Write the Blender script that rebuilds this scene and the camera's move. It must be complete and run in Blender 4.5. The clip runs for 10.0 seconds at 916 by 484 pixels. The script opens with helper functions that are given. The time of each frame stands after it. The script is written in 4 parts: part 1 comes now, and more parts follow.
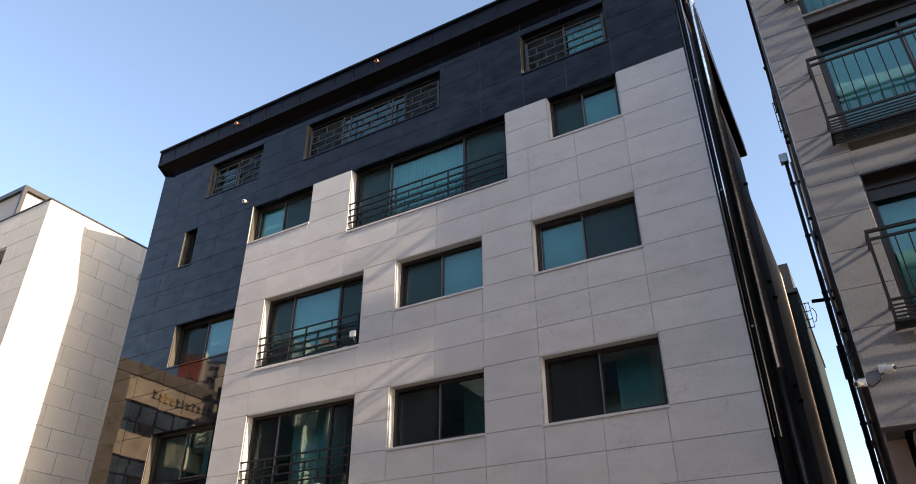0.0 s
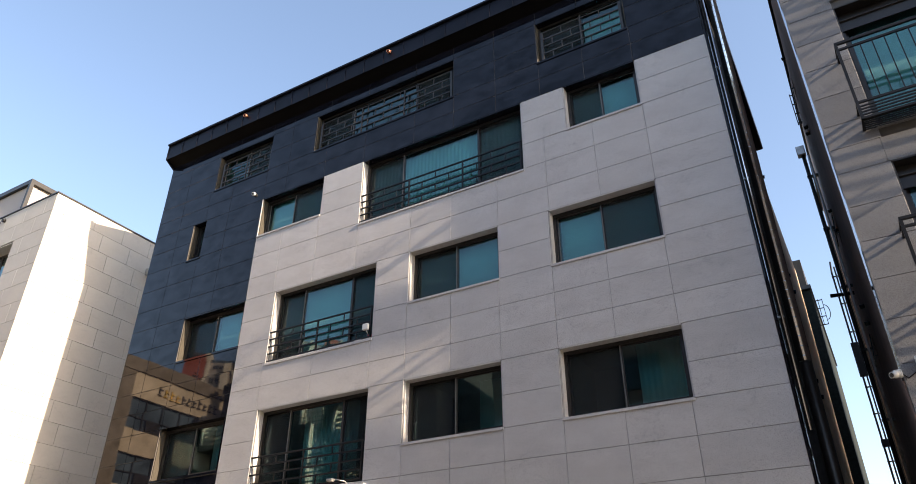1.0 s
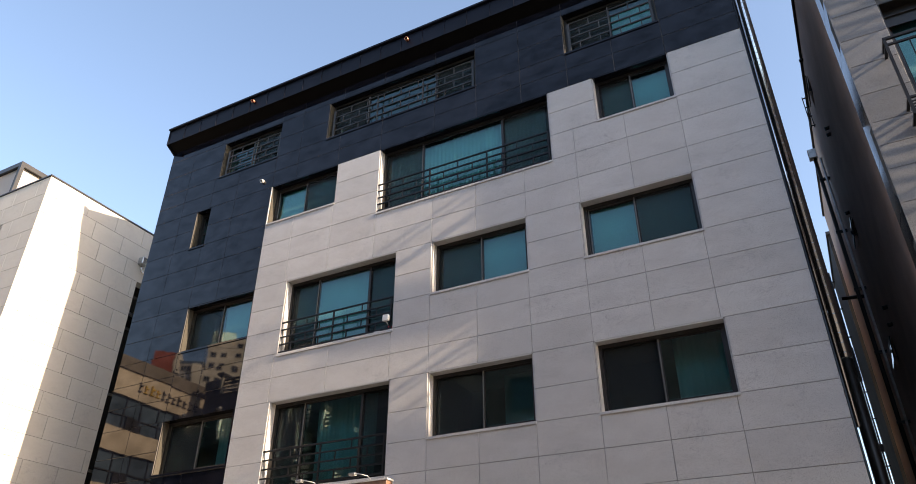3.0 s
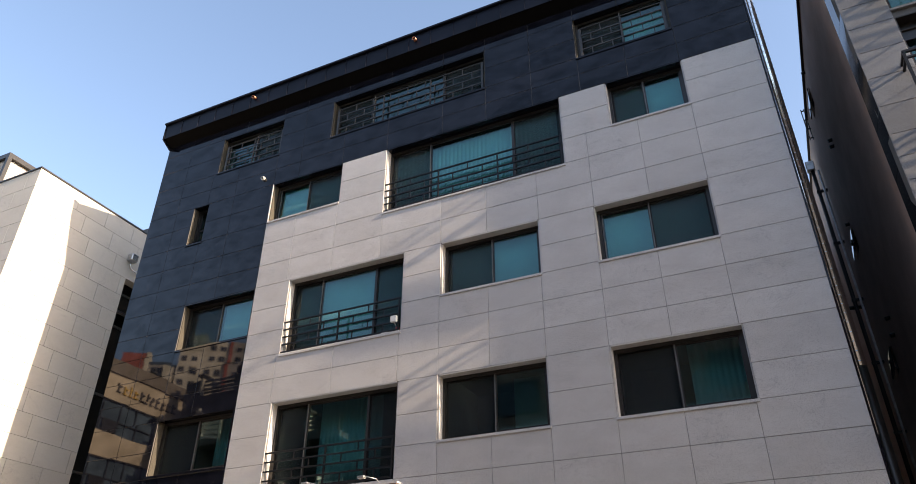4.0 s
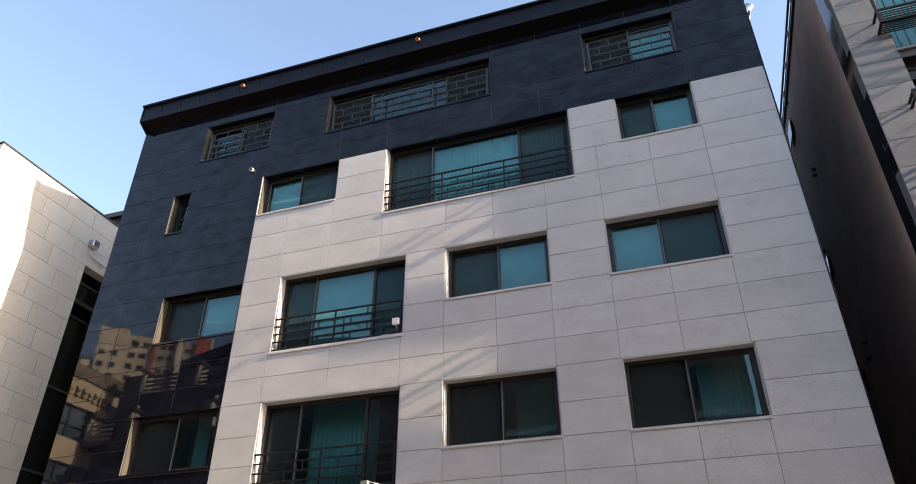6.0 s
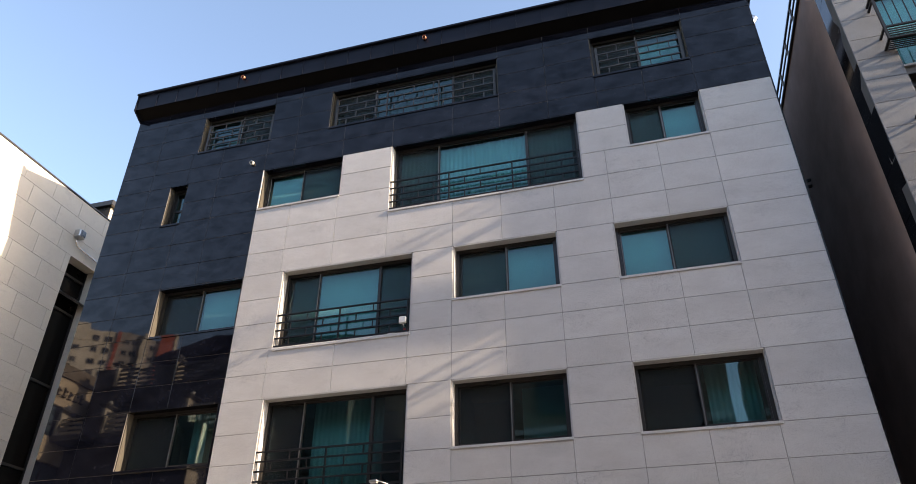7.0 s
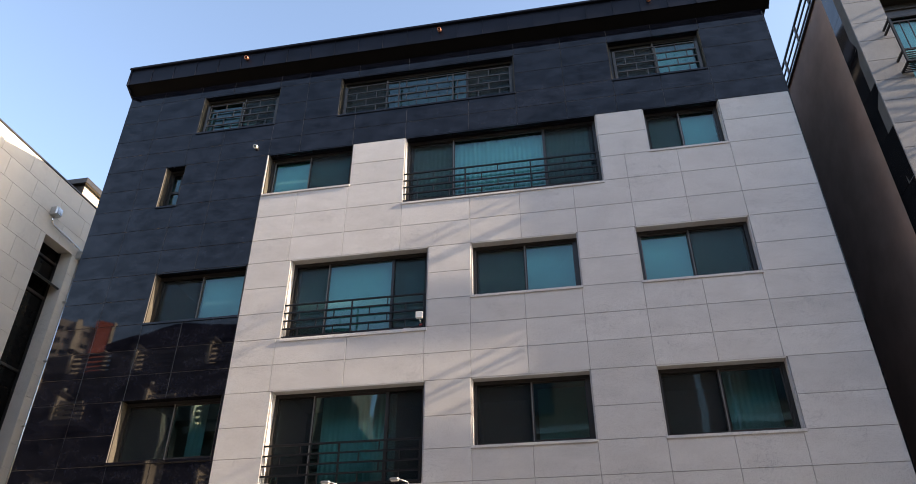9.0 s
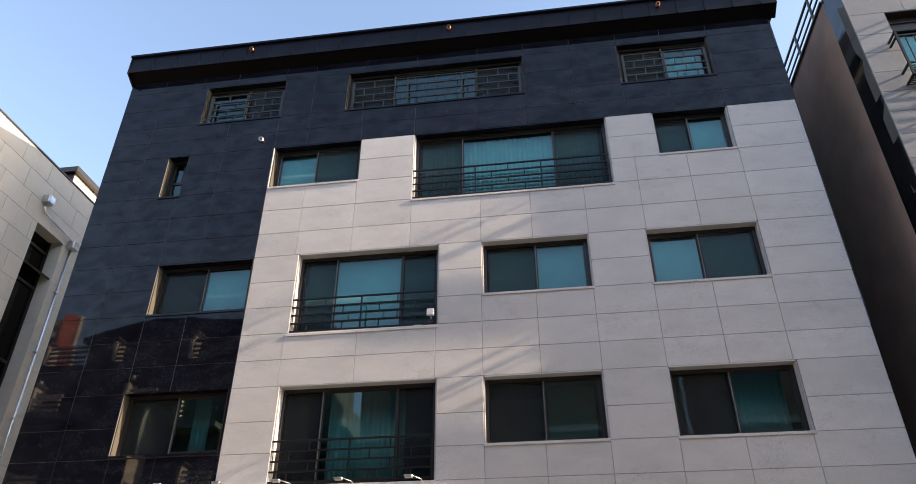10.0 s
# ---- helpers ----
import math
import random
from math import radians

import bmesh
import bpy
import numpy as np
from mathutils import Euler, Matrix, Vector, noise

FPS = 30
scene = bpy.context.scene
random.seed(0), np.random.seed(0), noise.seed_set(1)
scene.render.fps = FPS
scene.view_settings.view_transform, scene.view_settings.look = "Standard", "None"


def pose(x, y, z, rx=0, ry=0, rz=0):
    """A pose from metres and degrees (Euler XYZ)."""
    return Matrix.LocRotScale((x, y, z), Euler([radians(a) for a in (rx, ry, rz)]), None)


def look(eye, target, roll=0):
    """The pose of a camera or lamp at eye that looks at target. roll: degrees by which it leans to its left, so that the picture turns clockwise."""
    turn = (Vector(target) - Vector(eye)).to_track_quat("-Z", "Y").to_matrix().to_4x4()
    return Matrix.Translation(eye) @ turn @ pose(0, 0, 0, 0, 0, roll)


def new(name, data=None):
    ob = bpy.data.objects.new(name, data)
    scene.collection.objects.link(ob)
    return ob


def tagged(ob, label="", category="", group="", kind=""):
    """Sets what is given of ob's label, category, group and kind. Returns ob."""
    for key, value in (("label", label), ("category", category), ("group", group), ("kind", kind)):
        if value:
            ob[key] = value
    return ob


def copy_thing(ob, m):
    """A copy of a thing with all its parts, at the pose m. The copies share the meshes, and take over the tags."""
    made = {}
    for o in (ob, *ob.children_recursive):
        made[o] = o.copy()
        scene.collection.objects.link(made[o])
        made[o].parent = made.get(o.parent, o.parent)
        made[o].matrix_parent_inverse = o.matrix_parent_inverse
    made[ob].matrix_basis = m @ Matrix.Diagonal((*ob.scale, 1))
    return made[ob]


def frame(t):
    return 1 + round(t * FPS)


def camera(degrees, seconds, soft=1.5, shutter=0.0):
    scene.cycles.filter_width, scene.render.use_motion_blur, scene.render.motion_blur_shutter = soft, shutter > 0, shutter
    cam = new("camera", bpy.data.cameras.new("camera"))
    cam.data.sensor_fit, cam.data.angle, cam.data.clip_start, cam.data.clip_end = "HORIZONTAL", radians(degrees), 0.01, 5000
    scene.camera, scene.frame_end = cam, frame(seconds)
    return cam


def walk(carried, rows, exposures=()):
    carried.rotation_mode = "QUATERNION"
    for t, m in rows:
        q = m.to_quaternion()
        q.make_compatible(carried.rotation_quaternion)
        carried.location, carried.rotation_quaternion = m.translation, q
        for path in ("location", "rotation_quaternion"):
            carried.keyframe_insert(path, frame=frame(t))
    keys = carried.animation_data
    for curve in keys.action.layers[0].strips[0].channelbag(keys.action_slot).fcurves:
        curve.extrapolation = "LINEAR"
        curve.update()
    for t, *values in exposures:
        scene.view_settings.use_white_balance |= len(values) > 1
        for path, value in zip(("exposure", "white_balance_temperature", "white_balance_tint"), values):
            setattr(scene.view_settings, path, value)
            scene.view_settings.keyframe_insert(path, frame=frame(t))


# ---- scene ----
cam = camera(65.5, 10.0, soft=0.9)
PATH = [
    (0, (-0.426, 0.286, 1.512), (-1.283, 1.782, 2.526), -0.2),
    (0.5, (-0.618, 0.371, 1.488), (-1.481, 1.865, 2.501), -0.1),
    (1, (-0.809, 0.452, 1.492), (-1.673, 1.943, 2.507), -0.0),
    (1.5, (-1.059, 0.455, 1.458), (-1.917, 1.95, 2.472), -0.0),
    (2, (-1.376, 0.45, 1.445), (-2.218, 1.951, 2.464), 0.0),
    (2.5, (-1.668, 0.403, 1.438), (-2.488, 1.915, 2.458), 0.0),
    (4, (-2.712, 0.149, 1.408), (-3.435, 1.696, 2.45), 0.1),
    (4.5, (-3.087, 0.073, 1.451), (-3.776, 1.631, 2.498), 0.1),
    (5, (-3.457, -0.049, 1.469), (-4.103, 1.522, 2.524), 0.0),
    (5.5, (-3.784, -0.167, 1.455), (-4.378, 1.425, 2.511), -0.0),
    (7, (-4.921, -0.469, 1.437), (-5.38, 1.163, 2.497), -0.0),
    (7.5, (-5.281, -0.538, 1.476), (-5.705, 1.105, 2.533), 0.1),
    (8, (-5.684, -0.631, 1.469), (-6.065, 1.021, 2.531), 0.0),
    (8.5, (-6.043, -0.649, 1.484), (-6.39, 1.013, 2.541), -0.1),
    (9, (-6.394, -0.589, 1.491), (-6.705, 1.079, 2.55), 0.0),
    (9.5, (-6.802, -0.674, 1.457), (-7.065, 1.001, 2.518), 0.0),
    (10, (-7.144, -0.689, 1.454), (-7.381, 0.991, 2.513), -0.0),
]
walk(cam, [(t, look(eye, target, roll)) for t, eye, target, roll in PATH], [(0, 1.45, 7200, 14), (4.5, 1.46, 7200, 14), (5.0, 1.62, 7200, 14), (5.6, 1.69, 7200, 14), (7, 1.64, 7200, 14), (10, 1.67, 7200, 14)])

# ---- world, sun, exposure ----
# the sun stands to the east of the row of houses and grazes the fronts
SUN_SLOPE, SUN_ELEV = 0.082, 23.0
sun_to = Vector((1.0, -SUN_SLOPE, math.tan(radians(SUN_ELEV)) * math.hypot(1, SUN_SLOPE))).normalized()
world = bpy.data.worlds.new("sky")
scene.world = world
world.use_nodes = True
wn, wl = world.node_tree.nodes, world.node_tree.links
sky = wn.new("ShaderNodeTexSky")
sky.sky_type, sky.sun_disc = "NISHITA", False
sky.sun_elevation = radians(SUN_ELEV)
sky.sun_rotation = math.atan2(sun_to.x, sun_to.y)
sky.air_density, sky.dust_density, sky.ozone_density = 1.0, 1.1, 1.4
wn["Background"].inputs["Strength"].default_value = 0.15
wl.new(sky.outputs["Color"], wn["Background"].inputs["Color"])
lamp = bpy.data.lights.new("sun", "SUN")
lamp.energy, lamp.angle, lamp.color = 4.7, radians(0.53), (1.0, 0.86, 0.68)
new("sun", lamp).matrix_world = look(sun_to * 60, (0, 0, 0))


# ---- materials ----
def material(name):
    m = bpy.data.materials.new(name)
    m.use_nodes = True
    return m, m.node_tree.nodes, m.node_tree.links, m.node_tree.nodes["Principled BSDF"]


def mapped(n, l, scale, detail=4.0, rough=0.6, kind="Object", stretch=(1, 1, 1)):
    tc = n.new("ShaderNodeTexCoord")
    mp = n.new("ShaderNodeMapping")
    mp.inputs["Scale"].default_value = stretch
    tx = n.new("ShaderNodeTexNoise")
    tx.inputs["Scale"].default_value, tx.inputs["Detail"].default_value = scale, detail
    tx.inputs["Roughness"].default_value = rough
    if kind == "World":
        g = n.new("ShaderNodeNewGeometry")
        l.new(g.outputs["Position"], mp.inputs["Vector"])
    else:
        l.new(tc.outputs[kind], mp.inputs["Vector"])
    l.new(mp.outputs["Vector"], tx.inputs["Vector"])
    return tx.outputs["Fac"]


def ramp(n, l, fac, stops):
    r = n.new("ShaderNodeValToRGB")
    while len(r.color_ramp.elements) < len(stops):
        r.color_ramp.elements.new(0.5)
    for e, (p, c) in zip(r.color_ramp.elements, stops):
        e.position, e.color = p, (*c, 1)
    l.new(fac, r.inputs["Fac"])
    return r.outputs["Color"]


def mix(n, l, a, b, fac=0.5, how="MULTIPLY"):
    m = n.new("ShaderNodeMix")
    m.data_type, m.blend_type = "RGBA", how
    if isinstance(fac, float):
        m.inputs[0].default_value = fac
    else:
        l.new(fac, m.inputs[0])
    for sock, v in ((m.inputs[6], a), (m.inputs[7], b)):
        if isinstance(v, tuple):
            sock.default_value = (*v, 1)
        else:
            l.new(v, sock)
    return m.outputs[2]


def bump(n, l, bsdf, fac, strength, distance):
    b = n.new("ShaderNodeBump")
    b.inputs["Strength"].default_value, b.inputs["Distance"].default_value = strength, distance
    l.new(fac, b.inputs["Height"])
    l.new(b.outputs["Normal"], bsdf.inputs["Normal"])


def per_piece(n, l, lo, hi):
    oi = n.new("ShaderNodeObjectInfo")
    mr = n.new("ShaderNodeMapRange")
    mr.inputs["To Min"].default_value, mr.inputs["To Max"].default_value = lo, hi
    l.new(oi.outputs["Random"], mr.inputs["Value"])
    return mr.outputs["Result"]


def stone(name, light, dark, speck, rough, grain=0.004, tint=0.08, veins=0.25):
    """Granite: fine speckle, soft clouds and a little difference from slab to slab."""
    m, n, l, b = material(name)
    fine = mapped(n, l, 70, 5, 0.8, "World")
    cloud = mapped(n, l, 1.3, 5, 0.6, "World", (1, 1, 2.2))
    c = ramp(n, l, fine, [(0.34, speck), (0.46, dark), (0.6, light)])
    c = mix(n, l, c, ramp(n, l, cloud, [(0.3, (0.80, 0.79, 0.79)), (0.62, (1, 1, 1))]), veins * 2)
    vein = mapped(n, l, 3.1, 6, 0.72, "World", (1.0, 1.0, 1.7))
    c = mix(n, l, c, ramp(n, l, vein, [(0.28, (0.62, 0.62, 0.64)), (0.36, (1, 1, 1))]), veins)
    line = mapped(n, l, 1.9, 7, 0.62, "World", (1.0, 1.0, 1.5))
    where = ramp(n, l, mapped(n, l, 1.1, 3, 0.5, "World"), [(0.50, (0, 0, 0)), (0.62, (1, 1, 1))])
    streak = ramp(n, l, line, [(0.488, (1, 1, 1)), (0.5, (0.78, 0.78, 0.80)), (0.512, (1, 1, 1))])
    c = mix(n, l, c, streak, where)
    v = n.new("ShaderNodeHueSaturation")
    l.new(per_piece(n, l, 1 - tint, 1 + tint), v.inputs["Value"])
    l.new(c, v.inputs["Color"])
    l.new(v.outputs["Color"], b.inputs["Base Color"])
    b.inputs["Roughness"].default_value = rough
    bump(n, l, b, fine, 0.5, grain)
    return m


def plain(name, colour, rough=0.5, metal=0.0, vary=0.15, scale=3.0, relief=0.0, spec=0.5):
    m, n, l, b = material(name)
    f = mapped(n, l, scale, 5, 0.6, "World")
    lo, hi = tuple(c * (1 - vary) for c in colour), tuple(min(1, c * (1 + vary)) for c in colour)
    l.new(ramp(n, l, f, [(0.35, lo), (0.65, hi)]), b.inputs["Base Color"])
    b.inputs["Roughness"].default_value, b.inputs["Metallic"].default_value = rough, metal
    b.inputs["Specular IOR Level"].default_value = spec
    if relief:
        bump(n, l, b, mapped(n, l, 60, 3, 0.6, "World"), 0.6, relief)
    return m


WHITE_STONE = stone("light_granite", (0.582, 0.565, 0.556), (0.502, 0.485, 0.477), (0.295, 0.284, 0.284), 0.75, 0.005, 0.05, 0.3)
GREY_STONE = stone("grey_granite", (0.240, 0.243, 0.252), (0.183, 0.184, 0.192), (0.085, 0.086, 0.092), 0.6, 0.004, 0.10, 0.35)
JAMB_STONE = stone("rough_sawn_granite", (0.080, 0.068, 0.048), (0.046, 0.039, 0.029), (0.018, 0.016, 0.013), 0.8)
LIME_STONE = stone("cream_limestone", (0.60, 0.565, 0.51), (0.56, 0.525, 0.47), (0.45, 0.41, 0.355), 0.7, 0.001, 0.05, 0.15)
FRAME = plain("dark_aluminium", (0.021, 0.0185, 0.0170), 0.38, 0.0, 0.2)
GRILLE = plain("bronze_grey_steel", (0.040, 0.037, 0.035), 0.40, 0.2, 0.25, 7)
RAIL = plain("black_painted_steel", (0.008, 0.008, 0.009), 0.42, 0.0, 0.2, spec=0.3)
FASCIA = plain("dark_navy_sheet_metal", (0.0050, 0.0064, 0.0132), 0.44, 0.0, 0.25, 1.6, spec=0.15)
EDGE = plain("pale_anodised_aluminium", (0.14, 0.135, 0.13), 0.45, 0.2, 0.15, 6)
DULL_EDGE = plain("dull_brown_aluminium", (0.075, 0.068, 0.062), 0.5, 0.2, 0.15, 6)
SOFFIT = plain("black_soffit_board", (0.0045, 0.0042, 0.0048), 0.7, spec=0.05)
JOINT = plain("grey_joint_mortar", (0.20, 0.195, 0.19), 0.9)
GREY_JOINT = plain("dark_grey_mortar", (0.095, 0.093, 0.092), 0.9)
DARK_JOINT = plain("brown_joint_sealant", (0.10, 0.088, 0.080), 0.8)
ROOM = plain("room_plaster", (0.22, 0.21, 0.19), 0.9)
CURTAIN = plain("pale_curtain_cloth", (0.80, 0.82, 0.78), 0.9, 0, 0.05, 4)
STEEL = plain("stainless_steel", (0.76, 0.755, 0.75), 0.14, 1.0, 0.08, 6)
GALV = plain("galvanised_steel", (0.50, 0.50, 0.50), 0.4, 1.0, 0.2, 8)
BROWN_WALL = plain("brown_textured_render", (0.37, 0.255, 0.205), 0.85, 0, 0.12, 1.2, 0.003)
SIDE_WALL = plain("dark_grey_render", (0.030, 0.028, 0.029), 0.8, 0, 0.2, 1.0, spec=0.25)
WHITE_PLASTIC = plain("white_plastic", (0.72, 0.71, 0.68), 0.45)
RED = plain("red_plastic", (0.45, 0.03, 0.03), 0.5)
COPPER = plain("copper_pipe", (0.40, 0.17, 0.11), 0.45, 0.6)
TOWER_PAINT = plain("pale_cream_tower_paint", (0.78, 0.70, 0.58), 0.85, 0, 0.06, 0.2)
BEIGE = plain("beige_render", (0.70, 0.57, 0.42), 0.85, 0, 0.1, 0.6)
CREAM = plain("cream_painted_concrete", (0.62, 0.55, 0.45), 0.85, 0, 0.06, 0.2)
RUST = plain("red_painted_concrete", (0.42, 0.11, 0.07), 0.85, 0, 0.1, 0.2)
GREY_PAINT = plain("grey_painted_concrete", (0.40, 0.37, 0.35), 0.85, 0, 0.08, 0.2)
CHARCOAL = plain("charcoal_brick", (0.055, 0.053, 0.052), 0.8, 0, 0.25, 2)
ASPHALT = plain("asphalt", (0.052, 0.052, 0.054), 0.9, 0, 0.2, 4, 0.004)
PAVING = plain("paving_concrete", (0.13, 0.125, 0.12), 0.9, 0, 0.15, 2)
SIGN_WOOD = plain("brown_sign_panel", (0.20, 0.11, 0.07), 0.5, 0, 0.3, 5)
GREEN_BRICK = plain("dark_green_brick", (0.020, 0.024, 0.022), 0.8, 0, 0.3, 9, spec=0.1)
DARK_PANE = plain("dark_window_glass", (0.015, 0.022, 0.028), 0.02, 0, 0.1)
SLOT_PANE = plain("brown_black_window_glass", (0.006, 0.005, 0.0045), 0.06, 0, 0.1, spec=0.10)
BLUE_PANE = plain("blue_grey_window_glass", (0.10, 0.14, 0.18), 0.08, 0, 0.3, 0.5)
GOLD = plain("gold_letter_metal", (0.80, 0.50, 0.08), 0.45)
LETTER = plain("dark_letter_metal", (0.10, 0.085, 0.08), 0.5)


def polished(name, gloss=0.315, haze=0.0, tone=(1.0, 1.0, 1.0)):
    """Black polished granite: dark body tinted blue for reflected sky, clear coat-like gloss, panels that are not quite
    flat.
    """
    m, n, l, b = material(name)
    fine = mapped(n, l, 22, 5, 0.7, "World")
    cloud = mapped(n, l, 2.3, 6, 0.66, "World", (1, 1, 1.8))
    # the blue in these near-blacks is sky reflection painted into the base
    c = ramp(n, l, fine, [(0.35, tuple(a * b for a, b in zip((0.0041, 0.0046, 0.0080), tone))), (0.66, tuple(a * b for a, b in zip((0.0084, 0.0091, 0.0146), tone)))])
    c = mix(n, l, c, ramp(n, l, cloud, [(0.34, (0.4, 0.4, 0.45)), (0.62, (1.45, 1.42, 1.4))]), 0.8)
    l.new(c, b.inputs["Base Color"])
    r = n.new("ShaderNodeMapRange")
    r.inputs["To Min"].default_value, r.inputs["To Max"].default_value = 0.012 + haze, 0.035 + 2 * haze
    l.new(cloud, r.inputs["Value"])
    l.new(r.outputs["Result"], b.inputs["Roughness"])
    g = n.new("ShaderNodeMapRange")
    g.inputs["From Min"].default_value, g.inputs["From Max"].default_value = 0.32, 0.68
    g.inputs["To Min"].default_value, g.inputs["To Max"].default_value = gloss * 0.72, gloss * 1.25
    l.new(cloud, g.inputs["Value"])
    l.new(g.outputs["Result"], b.inputs["Specular IOR Level"])
    bump(n, l, b, mapped(n, l, 0.9, 2, 0.4, "World", (1, 1, 1.6)), 0.05, 0.02)
    return m


BLACK_STONE = polished("black_polished_granite")
MIRROR_STONE = polished("grey_mirror_granite", 0.50, 0.03, (1.7, 1.6, 1.1))


def glazing(name, tint, ior):
    m, n, l, b = material(name)
    n.remove(b)
    fr, tr, gl, mx = (n.new("ShaderNode" + k) for k in ("LayerWeight", "BsdfTransparent", "BsdfGlossy", "MixShader"))
    fr.inputs["Blend"].default_value = 0.5
    power, share = n.new("ShaderNodeMath"), n.new("ShaderNodeMapRange")
    power.operation, power.inputs[1].default_value = "POWER", 4.0
    share.inputs["To Min"].default_value = ((ior - 1) / (ior + 1)) ** 2
    l.new(fr.outputs["Facing"], power.inputs[0])
    l.new(power.outputs["Value"], share.inputs["Value"])
    tr.inputs["Color"].default_value = (*tint, 1)
    gl.inputs["Roughness"].default_value = 0.01
    gl.inputs["Color"].default_value = (0.80, 0.95, 0.97, 1)
    wob = n.new("ShaderNodeBump")
    wob.inputs["Strength"].default_value, wob.inputs["Distance"].default_value = 0.12, 0.02
    l.new(mapped(n, l, 1.1, 1, 0.4, "World"), wob.inputs["Height"])
    l.new(wob.outputs["Normal"], gl.inputs["Normal"])
    l.new(share.outputs["Result"], mx.inputs["Fac"])
    l.new(tr.outputs["BSDF"], mx.inputs[1])
    l.new(gl.outputs["BSDF"], mx.inputs[2])
    l.new(mx.outputs["Shader"], n["Material Output"].inputs["Surface"])
    return m


GLASS = glazing("teal_tinted_glass", (0.485, 0.725, 0.735), 1.7)


def insect_screen():
    m, n, l, b = material("grey_insect_screen")
    b.inputs["Base Color"].default_value = (0.038, 0.042, 0.043, 1)
    b.inputs["Specular IOR Level"].default_value = 0.05
    b.inputs["Roughness"].default_value = 0.7
    tr, mx = n.new("ShaderNodeBsdfTransparent"), n.new("ShaderNodeMixShader")
    mx.inputs["Fac"].default_value = 0.34
    l.new(tr.outputs["BSDF"], mx.inputs[1])
    l.new(b.outputs["BSDF"], mx.inputs[2])
    l.new(mx.outputs["Shader"], n["Material Output"].inputs["Surface"])
    return m


SCREEN = insect_screen()


# ---- builders ----
def slab(bm, x0, x1, y0, y1, z0, z1):
    v = [bm.verts.new((x, y, z)) for z in (z0, z1) for y in (y0, y1) for x in (x0, x1)]
    for a in ((0, 2, 3, 1), (4, 5, 7, 6), (0, 1, 5, 4), (2, 6, 7, 3), (0, 4, 6, 2), (1, 3, 7, 5)):
        bm.faces.new([v[i] for i in a])
    return v


def box(x0, x1, y0, y1, z0, z1, edge=0.0):
    bm = bmesh.new()
    slab(bm, min(x0, x1), max(x0, x1), min(y0, y1), max(y0, y1), min(z0, z1), max(z0, z1))
    if edge:
        bmesh.ops.bevel(bm, geom=bm.edges[:], offset=edge, segments=1, affect="EDGES")
    return bm


def tube(points, r, sides=10, caps=True):
    """A round pipe along a line of points."""
    bm = bmesh.new()
    pts = [Vector(p) for p in points]
    rings = []
    for i, p in enumerate(pts):
        d = (pts[min(i + 1, len(pts) - 1)] - pts[max(i - 1, 0)]).normalized()
        a = d.orthogonal().normalized() if i == 0 else (ref - d * ref.dot(d)).normalized()
        ref = a
        c = d.cross(a)
        rings.append([bm.verts.new(p + r * (math.cos(t) * a + math.sin(t) * c)) for t in (2 * math.pi * k / sides for k in range(sides))])
    for u, w in zip(rings, rings[1:]):
        for k in range(sides):
            f = bm.faces.new((u[k], u[(k + 1) % sides], w[(k + 1) % sides], w[k]))
            f.smooth = True
    if caps:
        bm.faces.new(rings[0][::-1])
        bm.faces.new(rings[-1])
    return bm


def mesh_of(bm, name, mat):
    bmesh.ops.recalc_face_normals(bm, faces=bm.faces[:])
    me = bpy.data.meshes.new(name)
    bm.to_mesh(me)
    bm.free()
    me.materials.append(mat)
    return me


def thing(name, at, label, category, group="", kind=""):
    ob = new(name)
    ob.location = at
    ob.empty_display_size = 0.2
    return tagged(ob, label, category, group, kind)


def part(name, bm, mat, parent=None, label=""):
    """One mesh, drawn in world coordinates, under a thing or a part."""
    ob = new(name, mesh_of(bm, name, mat))
    if parent:
        ob.parent = parent
        if parent.type == "EMPTY":
            ob.matrix_parent_inverse = Matrix.Translation(-parent.location)
    if label:
        ob["label"] = label
    return ob


def setting(name, bm, mat, label, category):
    return tagged(part(name, bm, mat), label, category, kind="structure")


